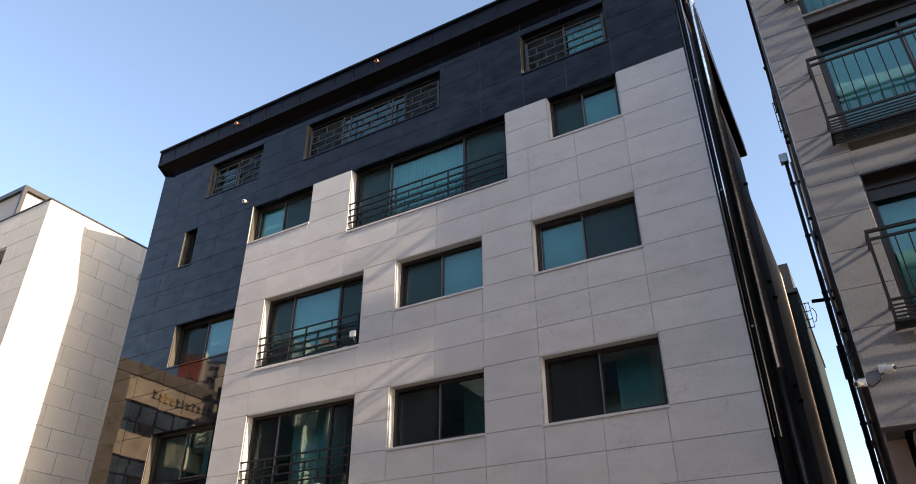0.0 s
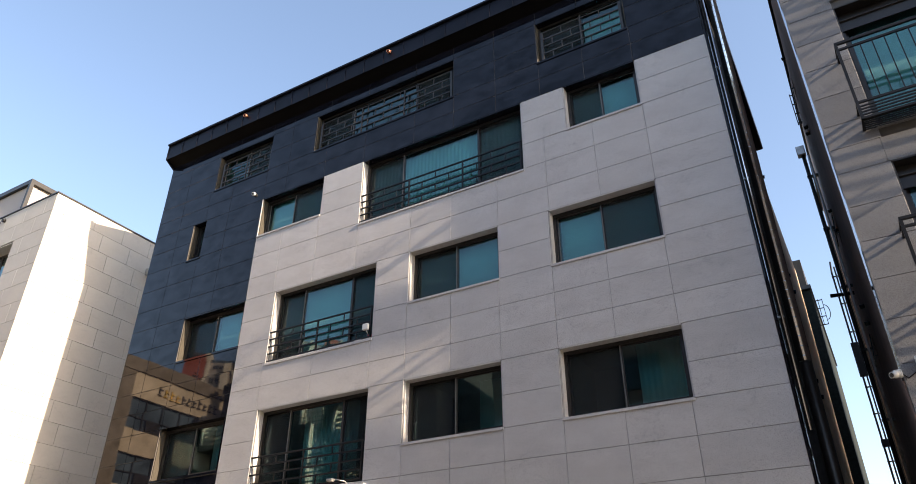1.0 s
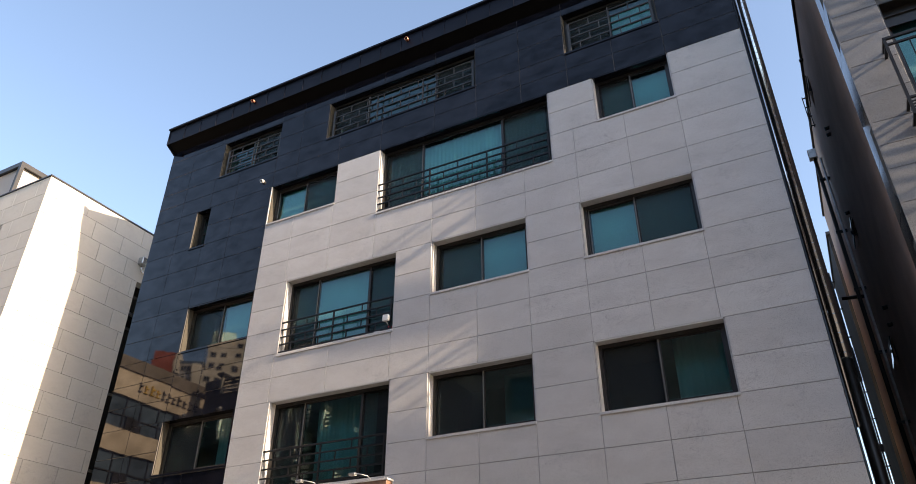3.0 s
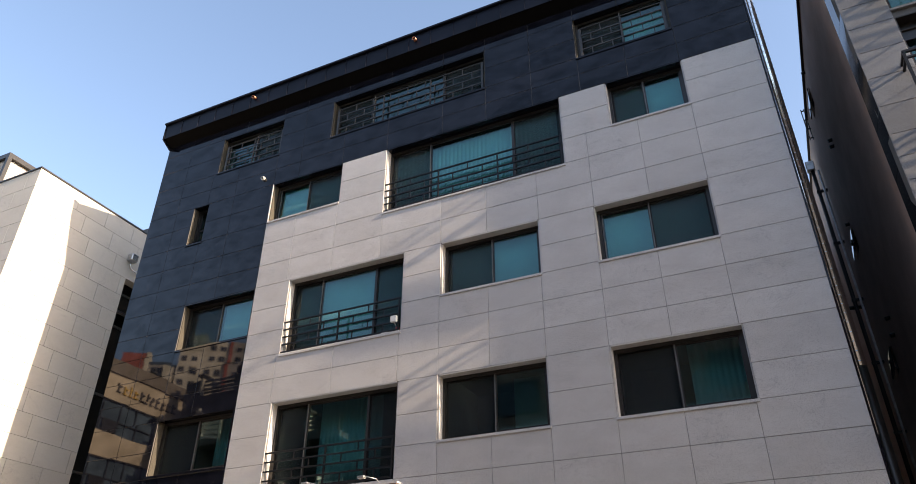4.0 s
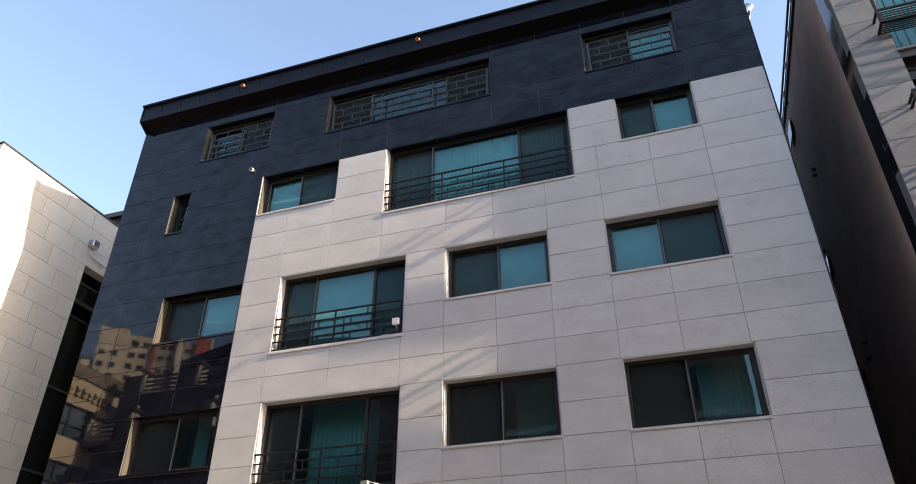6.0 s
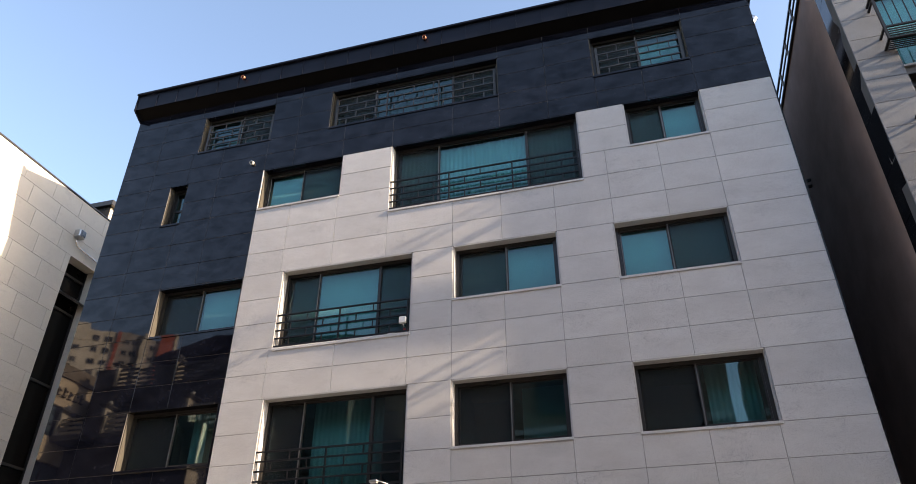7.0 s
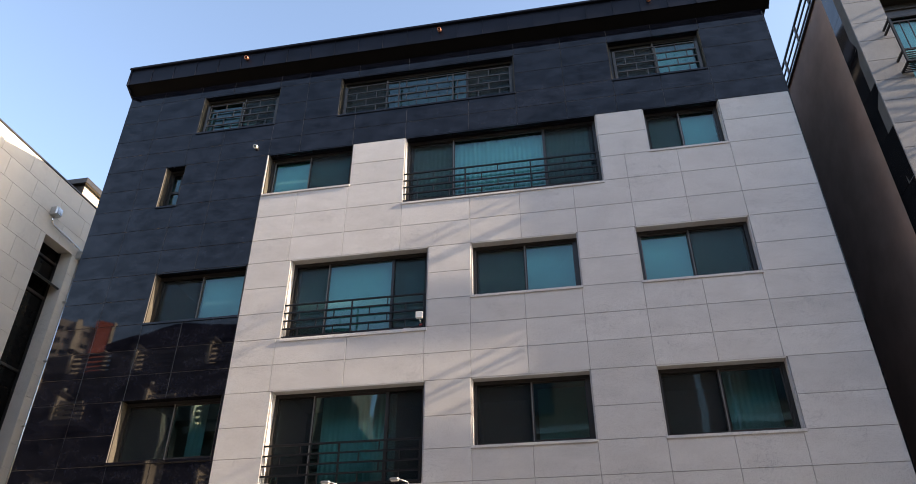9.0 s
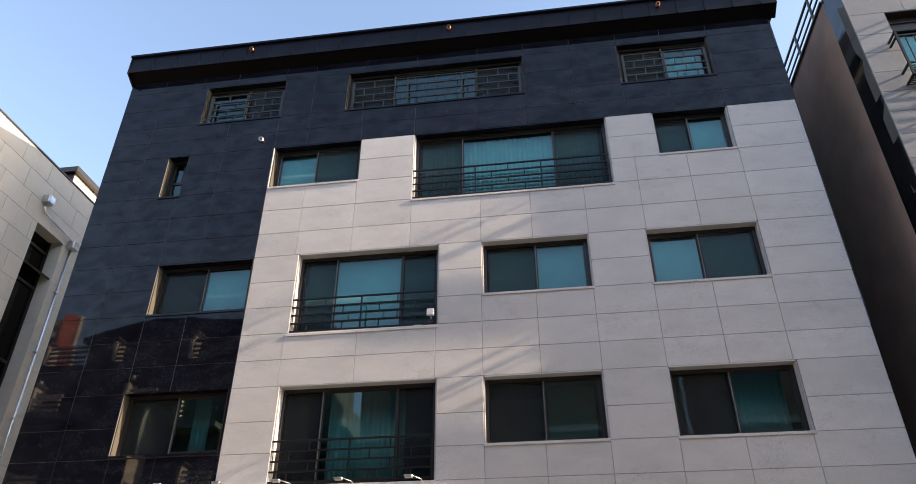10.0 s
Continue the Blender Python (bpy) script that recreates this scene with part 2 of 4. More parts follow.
def holed(x0, x1, z0, z1, y0, y1, holes, axis="x"):
    """A wall slab with rectangular openings (a0, a1, z0, z1). axis: the way that it runs."""
    bm = bmesh.new()
    xs = sorted({x0, x1, *(min(max(h[k], x0), x1) for h in holes for k in (0, 1))})
    zs = sorted({z0, z1, *(min(max(h[k], z0), z1) for h in holes for k in (2, 3))})

    def solid(i, j):
        if not (0 <= i < len(xs) - 1 and 0 <= j < len(zs) - 1):
            return False
        mx, mz = (xs[i] + xs[i + 1]) / 2, (zs[j] + zs[j + 1]) / 2
        return not any(h[0] < mx < h[1] and h[2] < mz < h[3] for h in holes)

    made = {}

    def vert(i, j, y):
        if (i, j, y) not in made:
            made[i, j, y] = bm.verts.new((xs[i], y, zs[j]) if axis == "x" else (y, xs[i], zs[j]))
        return made[i, j, y]

    for i in range(len(xs) - 1):
        for j in range(len(zs) - 1):
            if solid(i, j):
                ring = [(i, j), (i + 1, j), (i + 1, j + 1), (i, j + 1)]
                for y in (y0, y1):
                    bm.faces.new([vert(*c, y) for c in ring])
                for k, (di, dj) in enumerate(((0, -1), (1, 0), (0, 1), (-1, 0))):
                    if not solid(i + di, j + dj):
                        p, q = ring[k], ring[(k + 1) % 4]
                        bm.faces.new((vert(*p, y0), vert(*q, y0), vert(*q, y1), vert(*p, y1)))
    return bm


slab_meshes = {}


def stone_slab(name, a0, a1, z0, z1, face, mat, parent, axis="x", thick=0.03, gap=0.008, out=-1, tilt=0.0):
    """One facing stone with a small chamfer, on a wall that runs along axis; out: the side it faces."""
    w, h = round(a1 - a0 - gap, 3), round(z1 - z0 - gap, 3)
    key = (name, w, h, axis, out, mat.name)
    if key not in slab_meshes:
        bm = bmesh.new()
        e = 0.003
        back = [(-w / 2, 0, -h / 2), (w / 2, 0, -h / 2), (w / 2, 0, h / 2), (-w / 2, 0, h / 2)]
        mid = [(p[0], thick - e, p[2]) for p in back]
        front = [(p[0] - math.copysign(e, p[0]), thick, p[2] - math.copysign(e, p[2])) for p in back]
        rings = []
        for ring in (back, mid, front):
            rings.append([bm.verts.new((p[0], p[1] * out, p[2]) if axis == "x" else (p[1] * out, p[0], p[2])) for p in ring])
        for u, v in zip(rings, rings[1:]):
            for k in range(4):
                bm.faces.new((u[k], u[(k + 1) % 4], v[(k + 1) % 4], v[k]))
        bm.faces.new(rings[2])
        bm.faces.new(rings[0])
        slab_meshes[key] = mesh_of(bm, name, mat)
    ob = new(name, slab_meshes[key])
    ob.parent = parent
    ac, zc = (a0 + a1) / 2, (z0 + z1) / 2
    ob.location = (ac, face, zc) if axis == "x" else (face, ac, zc)
    if tilt:
        r = [radians(random.uniform(-tilt, tilt)) for _ in range(2)]
        ob.rotation_euler = (r[0], 0, r[1]) if axis == "x" else (0, r[0], r[1])
    return ob


def cut(a0, a1, holes):
    """What is left of a stretch when holes are taken out."""
    left = [(a0, a1)]
    for h0, h1 in holes:
        nxt = []
        for a, b in left:
            if h1 <= a or h0 >= b:
                nxt.append((a, b))
            else:
                if h0 - a > 0.02:
                    nxt.append((a, h0))
                if b - h1 > 0.02:
                    nxt.append((h1, b))
        left = nxt
    return left


def curtain(x0, x1, y, z0, z1, label, mat=None, fold=0.10, deep=0.012):
    """Hanging cloth in soft vertical folds."""
    bm = bmesh.new()
    n = max(8, int((x1 - x0) / fold * 6))
    rows = []
    for z in (z0, z1):
        rows.append([bm.verts.new((x0 + (x1 - x0) * i / n, y + deep * math.sin(i / 6 * 2 * math.pi), z)) for i in range(n + 1)])
    for i in range(n):
        f = bm.faces.new((rows[0][i], rows[0][i + 1], rows[1][i + 1], rows[1][i]))
        f.smooth = True
    ob = part("curtain", bm, mat or CURTAIN)
    s = ob.modifiers.new("thick", "SOLIDIFY")
    s.thickness = 0.004
    return tagged(ob, label, "curtain", "window curtains")


def window(parent, x0, x1, z0, z1, face, splits, screens, sill, reveal, depth=0.18, cloth=None, head=None, hang=0.15, trim=False):
    """A sliding window set back in its opening. splits: fractions where one sash ends; screens: which sashes have an insect screen."""
    yb = face + depth
    out = part("window", holed(x0, x1, z0, z1, yb, yb + 0.11, [(x0 + 0.072, x1 - 0.085, z0 + 0.055, z1 - 0.085)]), FRAME, parent, "dark aluminium window frame")
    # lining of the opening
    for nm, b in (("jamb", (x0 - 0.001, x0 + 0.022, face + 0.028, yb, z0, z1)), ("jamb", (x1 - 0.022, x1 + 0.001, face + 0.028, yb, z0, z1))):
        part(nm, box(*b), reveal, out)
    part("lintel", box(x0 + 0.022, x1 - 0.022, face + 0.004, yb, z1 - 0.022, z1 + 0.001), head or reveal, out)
    part("sill", box(x0 - 0.01, x1 + 0.01, face - 0.022, yb, z0 - 0.042, z0 + 0.008, 0.004), sill, out, "thin stone window sill")
    edges = [0.0, *splits, 1.0]
    a, w = x0 + 0.06, x1 - x0 - 0.125
    for i, (f0, f1) in enumerate(zip(edges, edges[1:])):
        s0, s1 = a + w * f0 - (0.02 if i else 0), a + w * f1 + (0.02 if i < len(edges) - 2 else 0)
        ys = yb + 0.062 - 0.037 * (i % 2)
        part("sash", holed(s0, s1, z0 + 0.05, z1 - 0.05, ys, ys + 0.03, [(s0 + 0.052, s1 - 0.052, z0 + 0.105, z1 - 0.115)]), FRAME, out)
        part("pane", box(s0 + 0.05, s1 - 0.05, ys + 0.012, ys + 0.018, z0 + 0.10, z1 - 0.11), GLASS, out, "teal tinted glass pane")
        if screens[i]:
            part("insect_screen", box(s0 + 0.02, s1 - 0.02, ys - 0.012, ys - 0.010, z0 + 0.06, z1 - 0.06), SCREEN, out, "dark grey insect screen")
    for f in splits[:1]:
        xs = a + w * f
        part("screen_edge", box(xs - 0.008, xs + 0.010, yb + 0.004, yb + 0.022, z0 + 0.055, z1 - 0.055), EDGE, out, "pale aluminium edge of the sliding screen")
    if trim:
        s1 = a + w * (splits[0] if splits else 1.0)
        part("sash_trim", box(a + 0.035, a + 0.052, yb + 0.048, yb + 0.061, z0 + 0.06, z1 - 0.075), EDGE, out, "pale aluminium sash edge")
        part("sash_trim", box(a + 0.052, s1, yb + 0.048, yb + 0.061, z1 - 0.092, z1 - 0.075), EDGE, out)
    # the room behind
    bm = bmesh.new()
    d = yb + 1.9
    for b in ((x0 - 0.1, x1 + 0.1, d, d + 0.05, z0 - 0.4, z1 + 0.25), (x0 - 0.15, x0 - 0.1, yb + 0.11, d, z0 - 0.4, z1 + 0.25), (x1 + 0.1, x1 + 0.15, yb + 0.11, d, z0 - 0.4, z1 + 0.25),
              (x0 - 0.1, x1 + 0.1, yb + 0.11, d, z0 - 0.45, z0 - 0.4), (x0 - 0.1, x1 + 0.1, yb + 0.11, d, z1 + 0.25, z1 + 0.3)):
        slab(bm, *b)
    part("room_lining", bm, ROOM, out)
    for c0, c1, label in cloth or ():
        curtain(a + w * c0, a + w * c1, yb + hang, z0 - 0.1, z1 + 0.1, label, deep=0.0 if "blind" in label else 0.012)
    return out


def lattice(parent, x0, x1, z0, z1, y, posts, name="railing", label="black steel lattice railing", rows=4, step=0.95, cap=0.034, mat=None):
    """Level bars with short staggered pickets between them."""
    mat = mat or RAIL
    zs = [z0 + (z1 - z0) * i / rows for i in range(rows + 1)]
    rail = part(name, box(x0, x1, y - cap / 2, y + cap / 2, zs[-1] - cap / 2, zs[-1] + cap / 2, 0.004), mat, parent, label)
    for z in zs[:-1]:
        part("bar", box(x0 + 0.03, x1 - 0.03, y - 0.014, y + 0.014, z - 0.014, z + 0.014), mat, rail)
    for f in posts:
        x = x0 + 0.04 + (x1 - x0 - 0.08) * f
        part("post", box(x - 0.014, x + 0.014, y - 0.018, y + 0.018, z0 - 0.03, zs[-1] - cap / 2), mat, rail)
    n = round((x1 - x0 - 0.08) / step)
    for i in range(rows):
        shares = [(k + (0.5 if i % 2 == 0 else 1.0)) / n for k in range(n)]
        for f in shares:
            if f < 0.98 and all(abs(f - p) > 0.02 for p in posts):
                x = x0 + 0.04 + (x1 - x0 - 0.08) * f
                part("picket", box(x - 0.010, x + 0.010, y - 0.010, y + 0.010, zs[i] + 0.012, zs[i + 1] - 0.012), mat, rail)
    return rail


# ---- ground ----
setting("ground", box(-400, 400, -400, 400, -0.4, -0.02), ASPHALT, "grey asphalt ground reaching to the horizon", "ground")
setting("pavement", box(-60, 40, 8.2, 11.3, -0.02, 0.13, 0.02), PAVING, "pale concrete pavement before the houses", "pavement")
setting("pavement_far", box(-90, 40, -6.0, -3.2, -0.02, 0.13, 0.02), PAVING, "pale concrete pavement across the street", "pavement")

# ---- the apartment building ----
F = 11.44            # front of the facing stones
L, R = -17.31, -1.62  # its two front corners
COURSES = [14.60, 14.21, 13.61, 13.01, 12.53, 12.05, 11.47, 10.88, 10.27, 9.66, 9.085, 8.47, 7.88, 7.30, 6.75, 6.215, 5.55, 4.97, 4.40, 3.80, 3.23, 2.66]
apartment = thing("apartment_building", ((L + R) / 2, 18, 0), "five-storey apartment building faced with light and black granite", "building")
WIN = {
    "A": (-9.85, -5.60, 10.25, 12.05), "I": (-13.14, -11.08, 10.90, 12.05), "G": (-4.61, -3.03, 10.90, 12.05),
    "E": (-12.20, -9.25, 7.26, 9.085), "K": (-12.22, -9.25, 4.39, 6.22),
    "B": (-8.38, -6.25, 7.88, 9.085), "C": (-5.15, -3.02, 7.875, 9.085),
    "F": (-8.40, -6.27, 4.98, 6.215), "D": (-5.15, -2.99, 4.97, 6.215),
    "J": (-15.30, -13.19, 7.89, 9.08), "M": (-15.33, -13.22, 5.02, 6.24), "S": (-15.74, -15.24, 10.88, 12.06),
    "P": (-15.18, -13.14, 13.02, 14.21), "Q": (-11.55, -7.31, 13.01, 14.21), "T": (-5.13, -3.07, 13.00, 14.22),
}
wall = part("front_wall", holed(L, R, 0.0, 14.9, F + 0.03, F + 0.28, [*WIN.values(), (-15.8, -9.0, 0.3, 2.6), (-8.0, -3.0, 0.3, 2.6)]), JOINT, apartment)
part("joint_bed", holed(L + 0.004, R - 0.004, 12.05, 14.60, F + 0.007, F + 0.0295, list(WIN.values())), DARK_JOINT, wall)
part("joint_bed", holed(L + 0.004, -13.174, 2.66, 12.05, F + 0.007, F + 0.0295, list(WIN.values())), DARK_JOINT, wall)
part("joint_bed", holed(-13.166, R - 0.004, 2.66, 12.046, F + 0.012, F + 0.0295, list(WIN.values())), JOINT, wall)
holes = sorted(WIN.values())


def course(z0, z1, a0, a1, joints, mat, tilt):
    open_here = [(h[0], h[1]) for h in holes if min(z1, h[3]) - max(z0, h[2]) > 0.5 * (z1 - z0)]
    for s0, s1 in cut(a0, a1, open_here):
        cuts = [s0, *[j for j in joints if s0 + 0.18 < j < s1 - 0.18], s1]
        for p, q in zip(cuts, cuts[1:]):
            stone_slab("stone_slab", p, q, z0, z1, F + 0.03, mat, wall, tilt=tilt)


HIGH = [-12.28, -11.10, -9.86, -8.39, -7.35, -6.24, -5.12, -4.07, -3.02]
LOW = [-12.28, -10.82, -9.29, -8.40, -7.35, -6.27, -5.15, -4.10, -3.04]
BLACK = [-16.35, -15.30, -14.40, -13.15, -12.39, -11.10, -9.85, -8.39, -7.3, -6.2, -5.12, -4.1, -3.05]
for z1, z0 in zip(COURSES, COURSES[1:]):
    if z0 >= 12.0:
        course(z0, z1, L, R, BLACK, BLACK_STONE, 0.10)
    else:
        course(z0, z1, L, -13.17, BLACK, BLACK_STONE, 0.09)
        js = HIGH if z0 > 9.0 else LOW
        if z0 > 10.8:
            js = [j for j in js if j != -5.12]
        course(z0, z1, -13.17, R, js, WHITE_STONE, 0.0)

sheer = "pale pleated curtain hanging behind teal glass"
blind = "plain pale blind drawn behind teal glass"
window(apartment, *WIN["A"], F, (0.245, 0.735), (True, False, True), WHITE_STONE, WHITE_STONE, cloth=[(0.02, 0.97, sheer)], head=BLACK_STONE)
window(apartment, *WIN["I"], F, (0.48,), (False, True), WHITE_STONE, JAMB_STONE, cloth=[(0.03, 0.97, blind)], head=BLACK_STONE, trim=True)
window(apartment, *WIN["G"], F, (0.47,), (True, False), WHITE_STONE, WHITE_STONE, cloth=[(0.03, 0.97, blind)], head=BLACK_STONE)
window(apartment, *WIN["E"], F, (0.26, 0.75), (True, False, True), WHITE_STONE, WHITE_STONE, cloth=[(0.03, 0.98, blind)])
window(apartment, *WIN["K"], F, (0.26, 0.76), (True, False, True), WHITE_STONE, WHITE_STONE, cloth=[(0.26, 0.78, sheer)], hang=0.5)
window(apartment, *WIN["B"], F, (0.50,), (True, False), WHITE_STONE, WHITE_STONE, cloth=[(0.03, 0.97, blind)])
window(apartment, *WIN["C"], F, (0.47,), (False, True), WHITE_STONE, WHITE_STONE, cloth=[(0.03, 0.97, blind)], trim=True)
window(apartment, *WIN["F"], F, (0.50,), (True, False), WHITE_STONE, WHITE_STONE, cloth=[(0.52, 0.97, blind)], hang=0.9)
window(apartment, *WIN["D"], F, (0.48,), (True, False), WHITE_STONE, WHITE_STONE, cloth=[(0.55, 0.97, sheer)], hang=0.5)
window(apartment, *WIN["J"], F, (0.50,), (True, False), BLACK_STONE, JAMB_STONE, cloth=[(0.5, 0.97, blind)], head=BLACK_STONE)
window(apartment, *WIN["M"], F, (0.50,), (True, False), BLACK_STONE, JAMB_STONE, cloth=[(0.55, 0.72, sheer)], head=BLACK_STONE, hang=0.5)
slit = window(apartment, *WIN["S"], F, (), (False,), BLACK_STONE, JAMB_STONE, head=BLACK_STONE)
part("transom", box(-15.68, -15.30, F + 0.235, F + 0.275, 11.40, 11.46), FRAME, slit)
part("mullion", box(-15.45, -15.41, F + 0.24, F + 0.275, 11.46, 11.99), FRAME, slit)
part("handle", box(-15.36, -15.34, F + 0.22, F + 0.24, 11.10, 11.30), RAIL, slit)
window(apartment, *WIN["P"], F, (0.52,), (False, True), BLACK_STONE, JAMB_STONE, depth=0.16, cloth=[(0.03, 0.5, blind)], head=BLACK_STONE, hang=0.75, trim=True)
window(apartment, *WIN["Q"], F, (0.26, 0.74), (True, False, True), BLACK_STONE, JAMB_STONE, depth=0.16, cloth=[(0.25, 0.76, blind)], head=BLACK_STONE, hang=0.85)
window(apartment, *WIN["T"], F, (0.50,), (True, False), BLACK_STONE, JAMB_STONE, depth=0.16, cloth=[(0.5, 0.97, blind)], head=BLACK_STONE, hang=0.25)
# railings before the tall windows, grilles in the top row
lattice(apartment, -9.93, -5.63, 10.31, 11.03, F + 0.03, (0, 1 / 3, 2 / 3, 1), step=0.72)
lattice(apartment, -12.28, -9.28, 7.33, 8.03, F + 0.03, (0, 0.5, 1), step=0.73)
lattice(apartment, -12.30, -9.28, 4.46, 5.18, F + 0.03, (0, 0.5, 1), step=0.73)
for x0, x1, ps in ((-15.06, -13.18, (0, 0.5, 1)), (-11.44, -7.38, (0, 0.33, 0.66, 1)), (-5.03, -3.14, (0, 0.5, 1))):
    for xa in (x0 + 0.012, x1 - 0.012):
        part("grille_stile", box(xa - 0.016, xa + 0.016, F + 0.068, F + 0.10, 13.03, 13.93), GRILLE, apartment)
    lattice(apartment, x0, x1, 13.07, 13.93, F + 0.085, ps, "window_grille", "black steel lattice window grille", step=0.47, cap=0.026, mat=GRILLE)

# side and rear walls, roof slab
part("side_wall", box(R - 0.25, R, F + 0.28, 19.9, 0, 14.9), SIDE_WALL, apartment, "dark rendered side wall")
part("rear_wing", box(-9, R, 19.9, 25.9, 0, 13.4), BEIGE, apartment, "plain rear wing of the building")
# never in view; cream colour added to bounce light onto the cream house
part("side_wall", box(L, L + 0.25, F + 0.28, 19.9, 0, 14.9), CREAM, apartment, "unseen side wall, cream to bounce light")
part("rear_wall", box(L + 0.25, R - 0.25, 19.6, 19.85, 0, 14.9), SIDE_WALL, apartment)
part("corner_stone", box(R, R + 0.03, F + 0.02, F + 0.46, 0, 14.5, 0.004), BLACK_STONE, apartment, "polished black granite return at the corner")
EAVE, EV0, EV1 = 11.13, 14.74, 15.27


def eaves():
    """Boxed eaves with a slanting underside along the front."""
    bm = bmesh.new()
    prof = [(EAVE + 0.012, EV0), (EAVE + 0.012, EV1 - 0.03), (14.5, 16.1), (19.95, 15.3), (19.95, 14.88), (F + 0.02, 14.88), (F + 0.02, 14.58)]
    ends = []
    for x in (L + 0.02, R + 0.18):
        ends.append([bm.verts.new((x, *p)) for p in prof])
    for k in range(len(prof)):
        bm.faces.new((ends[0][k], ends[0][(k + 1) % len(prof)], ends[1][(k + 1) % len(prof)], ends[1][k]))
    bm.faces.new(ends[0])
    bm.faces.new(ends[1])
    return bm


roof = part("roof", eaves(), SOFFIT, apartment, "dark sheet-metal roof with boxed eaves")
part("gutter", box(L - 0.02, R + 0.24, EAVE - 0.07, EAVE + 0.06, EV1 - 0.05, EV1 + 0.02, 0.012), FASCIA, roof, "dark metal gutter edge")
part("side_fascia", box(R + 0.18, R + 0.21, EAVE + 0.06, 19.9, 14.86, 15.25), FASCIA, roof)
part("side_fascia", box(L - 0.01, L + 0.02, EAVE + 0.06, 19.9, 14.86, 15.25), FASCIA, roof)
x = L + 0.02
while x < R + 0.1:
    w = min(0.62, R + 0.18 - x)
    part("fascia_panel", box(x + 0.004, x + w - 0.004, EAVE, EAVE + 0.012, EV0 - 0.01, EV1 - 0.052), FASCIA, roof)
    part("seam", box(x - 0.009, x + 0.009, EAVE - 0.016, EAVE + 0.003, EV0 - 0.01, EV1 - 0.052), FASCIA, roof)
    x += 0.62
for x in (-14.03, -9.03, -4.07):
    bm = tube([(x, EAVE - 0.10, 15.02), (x, EAVE + 0.02, 15.05)], 0.048, 14, False)
    ob = part("overflow_pipe", bm, COPPER, roof, "short open copper overflow pipe")
    s = ob.modifiers.new("thick", "SOLIDIFY")
    s.thickness = 0.008
# cheek that closes the eaves at the left end
bm = bmesh.new()
for xa, xb in ((L - 0.012, L + 0.02),):
    prof = [(EAVE - 0.02, EV0 - 0.03), (EAVE - 0.02, EV1 - 0.05), (F + 0.3, EV1 - 0.05), (F + 0.3, 14.6), (F, 14.52)]
    e = [[bm.verts.new((xx, *p)) for p in prof] for xx in (xa, xb)]
    for k in range(len(prof)):
        bm.faces.new((e[0][k], e[0][(k + 1) % 5], e[1][(k + 1) % 5], e[1][k]))
    bm.faces.new(e[0])
    bm.faces.new(e[1])
part("eaves_cheek", bm, FASCIA, roof)

# pipes on the side wall
duct = thing("spiral_duct", (R + 0.2, 12.3, 0), "shiny stainless spiral duct rising along the side wall", "duct")
pts = [(R + 0.20, 12.74, z) for z in (5.68, 14.6)] + [(R + 0.26, 12.70, 14.9), (R + 0.38, 12.62, 15.05)]
part("duct_pipe", tube(pts, 0.105, 16), STEEL, duct)
z = 5.75
while z < 14.6:
    part("duct_seam", tube([(R + 0.20, 12.74, z - 0.006), (R + 0.20, 12.74, z + 0.006)], 0.1085, 14), STEEL, duct)
    z += 0.17
lower = thing("brown_duct", (R + 0.2, 12.72, 0), "dull metal duct below the shiny one", "duct")
part("duct_pipe", tube([(R + 0.20, 12.74, 0.3), (R + 0.20, 12.74, 5.66)], 0.10, 14), plain("dull_duct", (0.10, 0.085, 0.07), 0.4, 0.8), lower)
drain = thing("drain_pipe", (R + 0.1, 12.0, 0), "slim steel downpipe at the corner of the side wall", "pipe")
part("pipe", tube([(R + 0.075, 12.0, 4.4), (R + 0.075, 12.0, 14.7)], 0.030, 12), STEEL, drain)
for z in (6.2, 8.9, 11.6, 14.2):
    part("pipe_clip", box(R, R + 0.11, 11.985, 12.015, z, z + 0.03), GALV, drain)
for zz, yy in ((13.0, 18.5), (9.8, 18.2), (7.0, 18.0), (6.8, 18.6), (9.6, 18.8)):
    v = thing("vent_cap", (R, yy, zz), "small round black vent cap on the side wall", "vent")
    part("cap", tube([(R, yy, zz), (R + 0.10, yy, zz - 0.02)], 0.05, 12), RAIL, v)


# small fittings on the front
dome = thing("wall_camera", (-13.5, F, 12.33), "small white round camera on the black stone", "camera")
part("body", tube([(-13.5, F - 0.002, 12.33), (-13.5, F - 0.07, 12.31)], 0.05, 14), WHITE_PLASTIC, dome)
part("lens", tube([(-13.495, F - 0.068, 12.31), (-13.492, F - 0.085, 12.305)], 0.026, 12), RAIL, dome)
flood = thing("flood_light", (-9.37, F, 7.5), "small white box lamp clipped to the railing", "lamp")
part("housing", box(-9.45, -9.31, F - 0.09, F - 0.02, 7.46, 7.60, 0.012), WHITE_PLASTIC, flood)
part("clip", tube([(-9.38, F - 0.03, 7.46), (-9.37, F + 0.02, 7.40)], 0.012, 8), GALV, flood)
jar = thing("red_canister", (-9.36, F + 0.1, 7.29), "small red canister standing on the sill", "canister")
part("body", tube([(-9.37, F + 0.1, 7.288), (-9.37, F + 0.1, 7.40)], 0.05, 12), RED, jar)
tray = thing("white_tray", (-9.64, F + 0.1, 7.29), "small white tray standing on the sill", "tray")
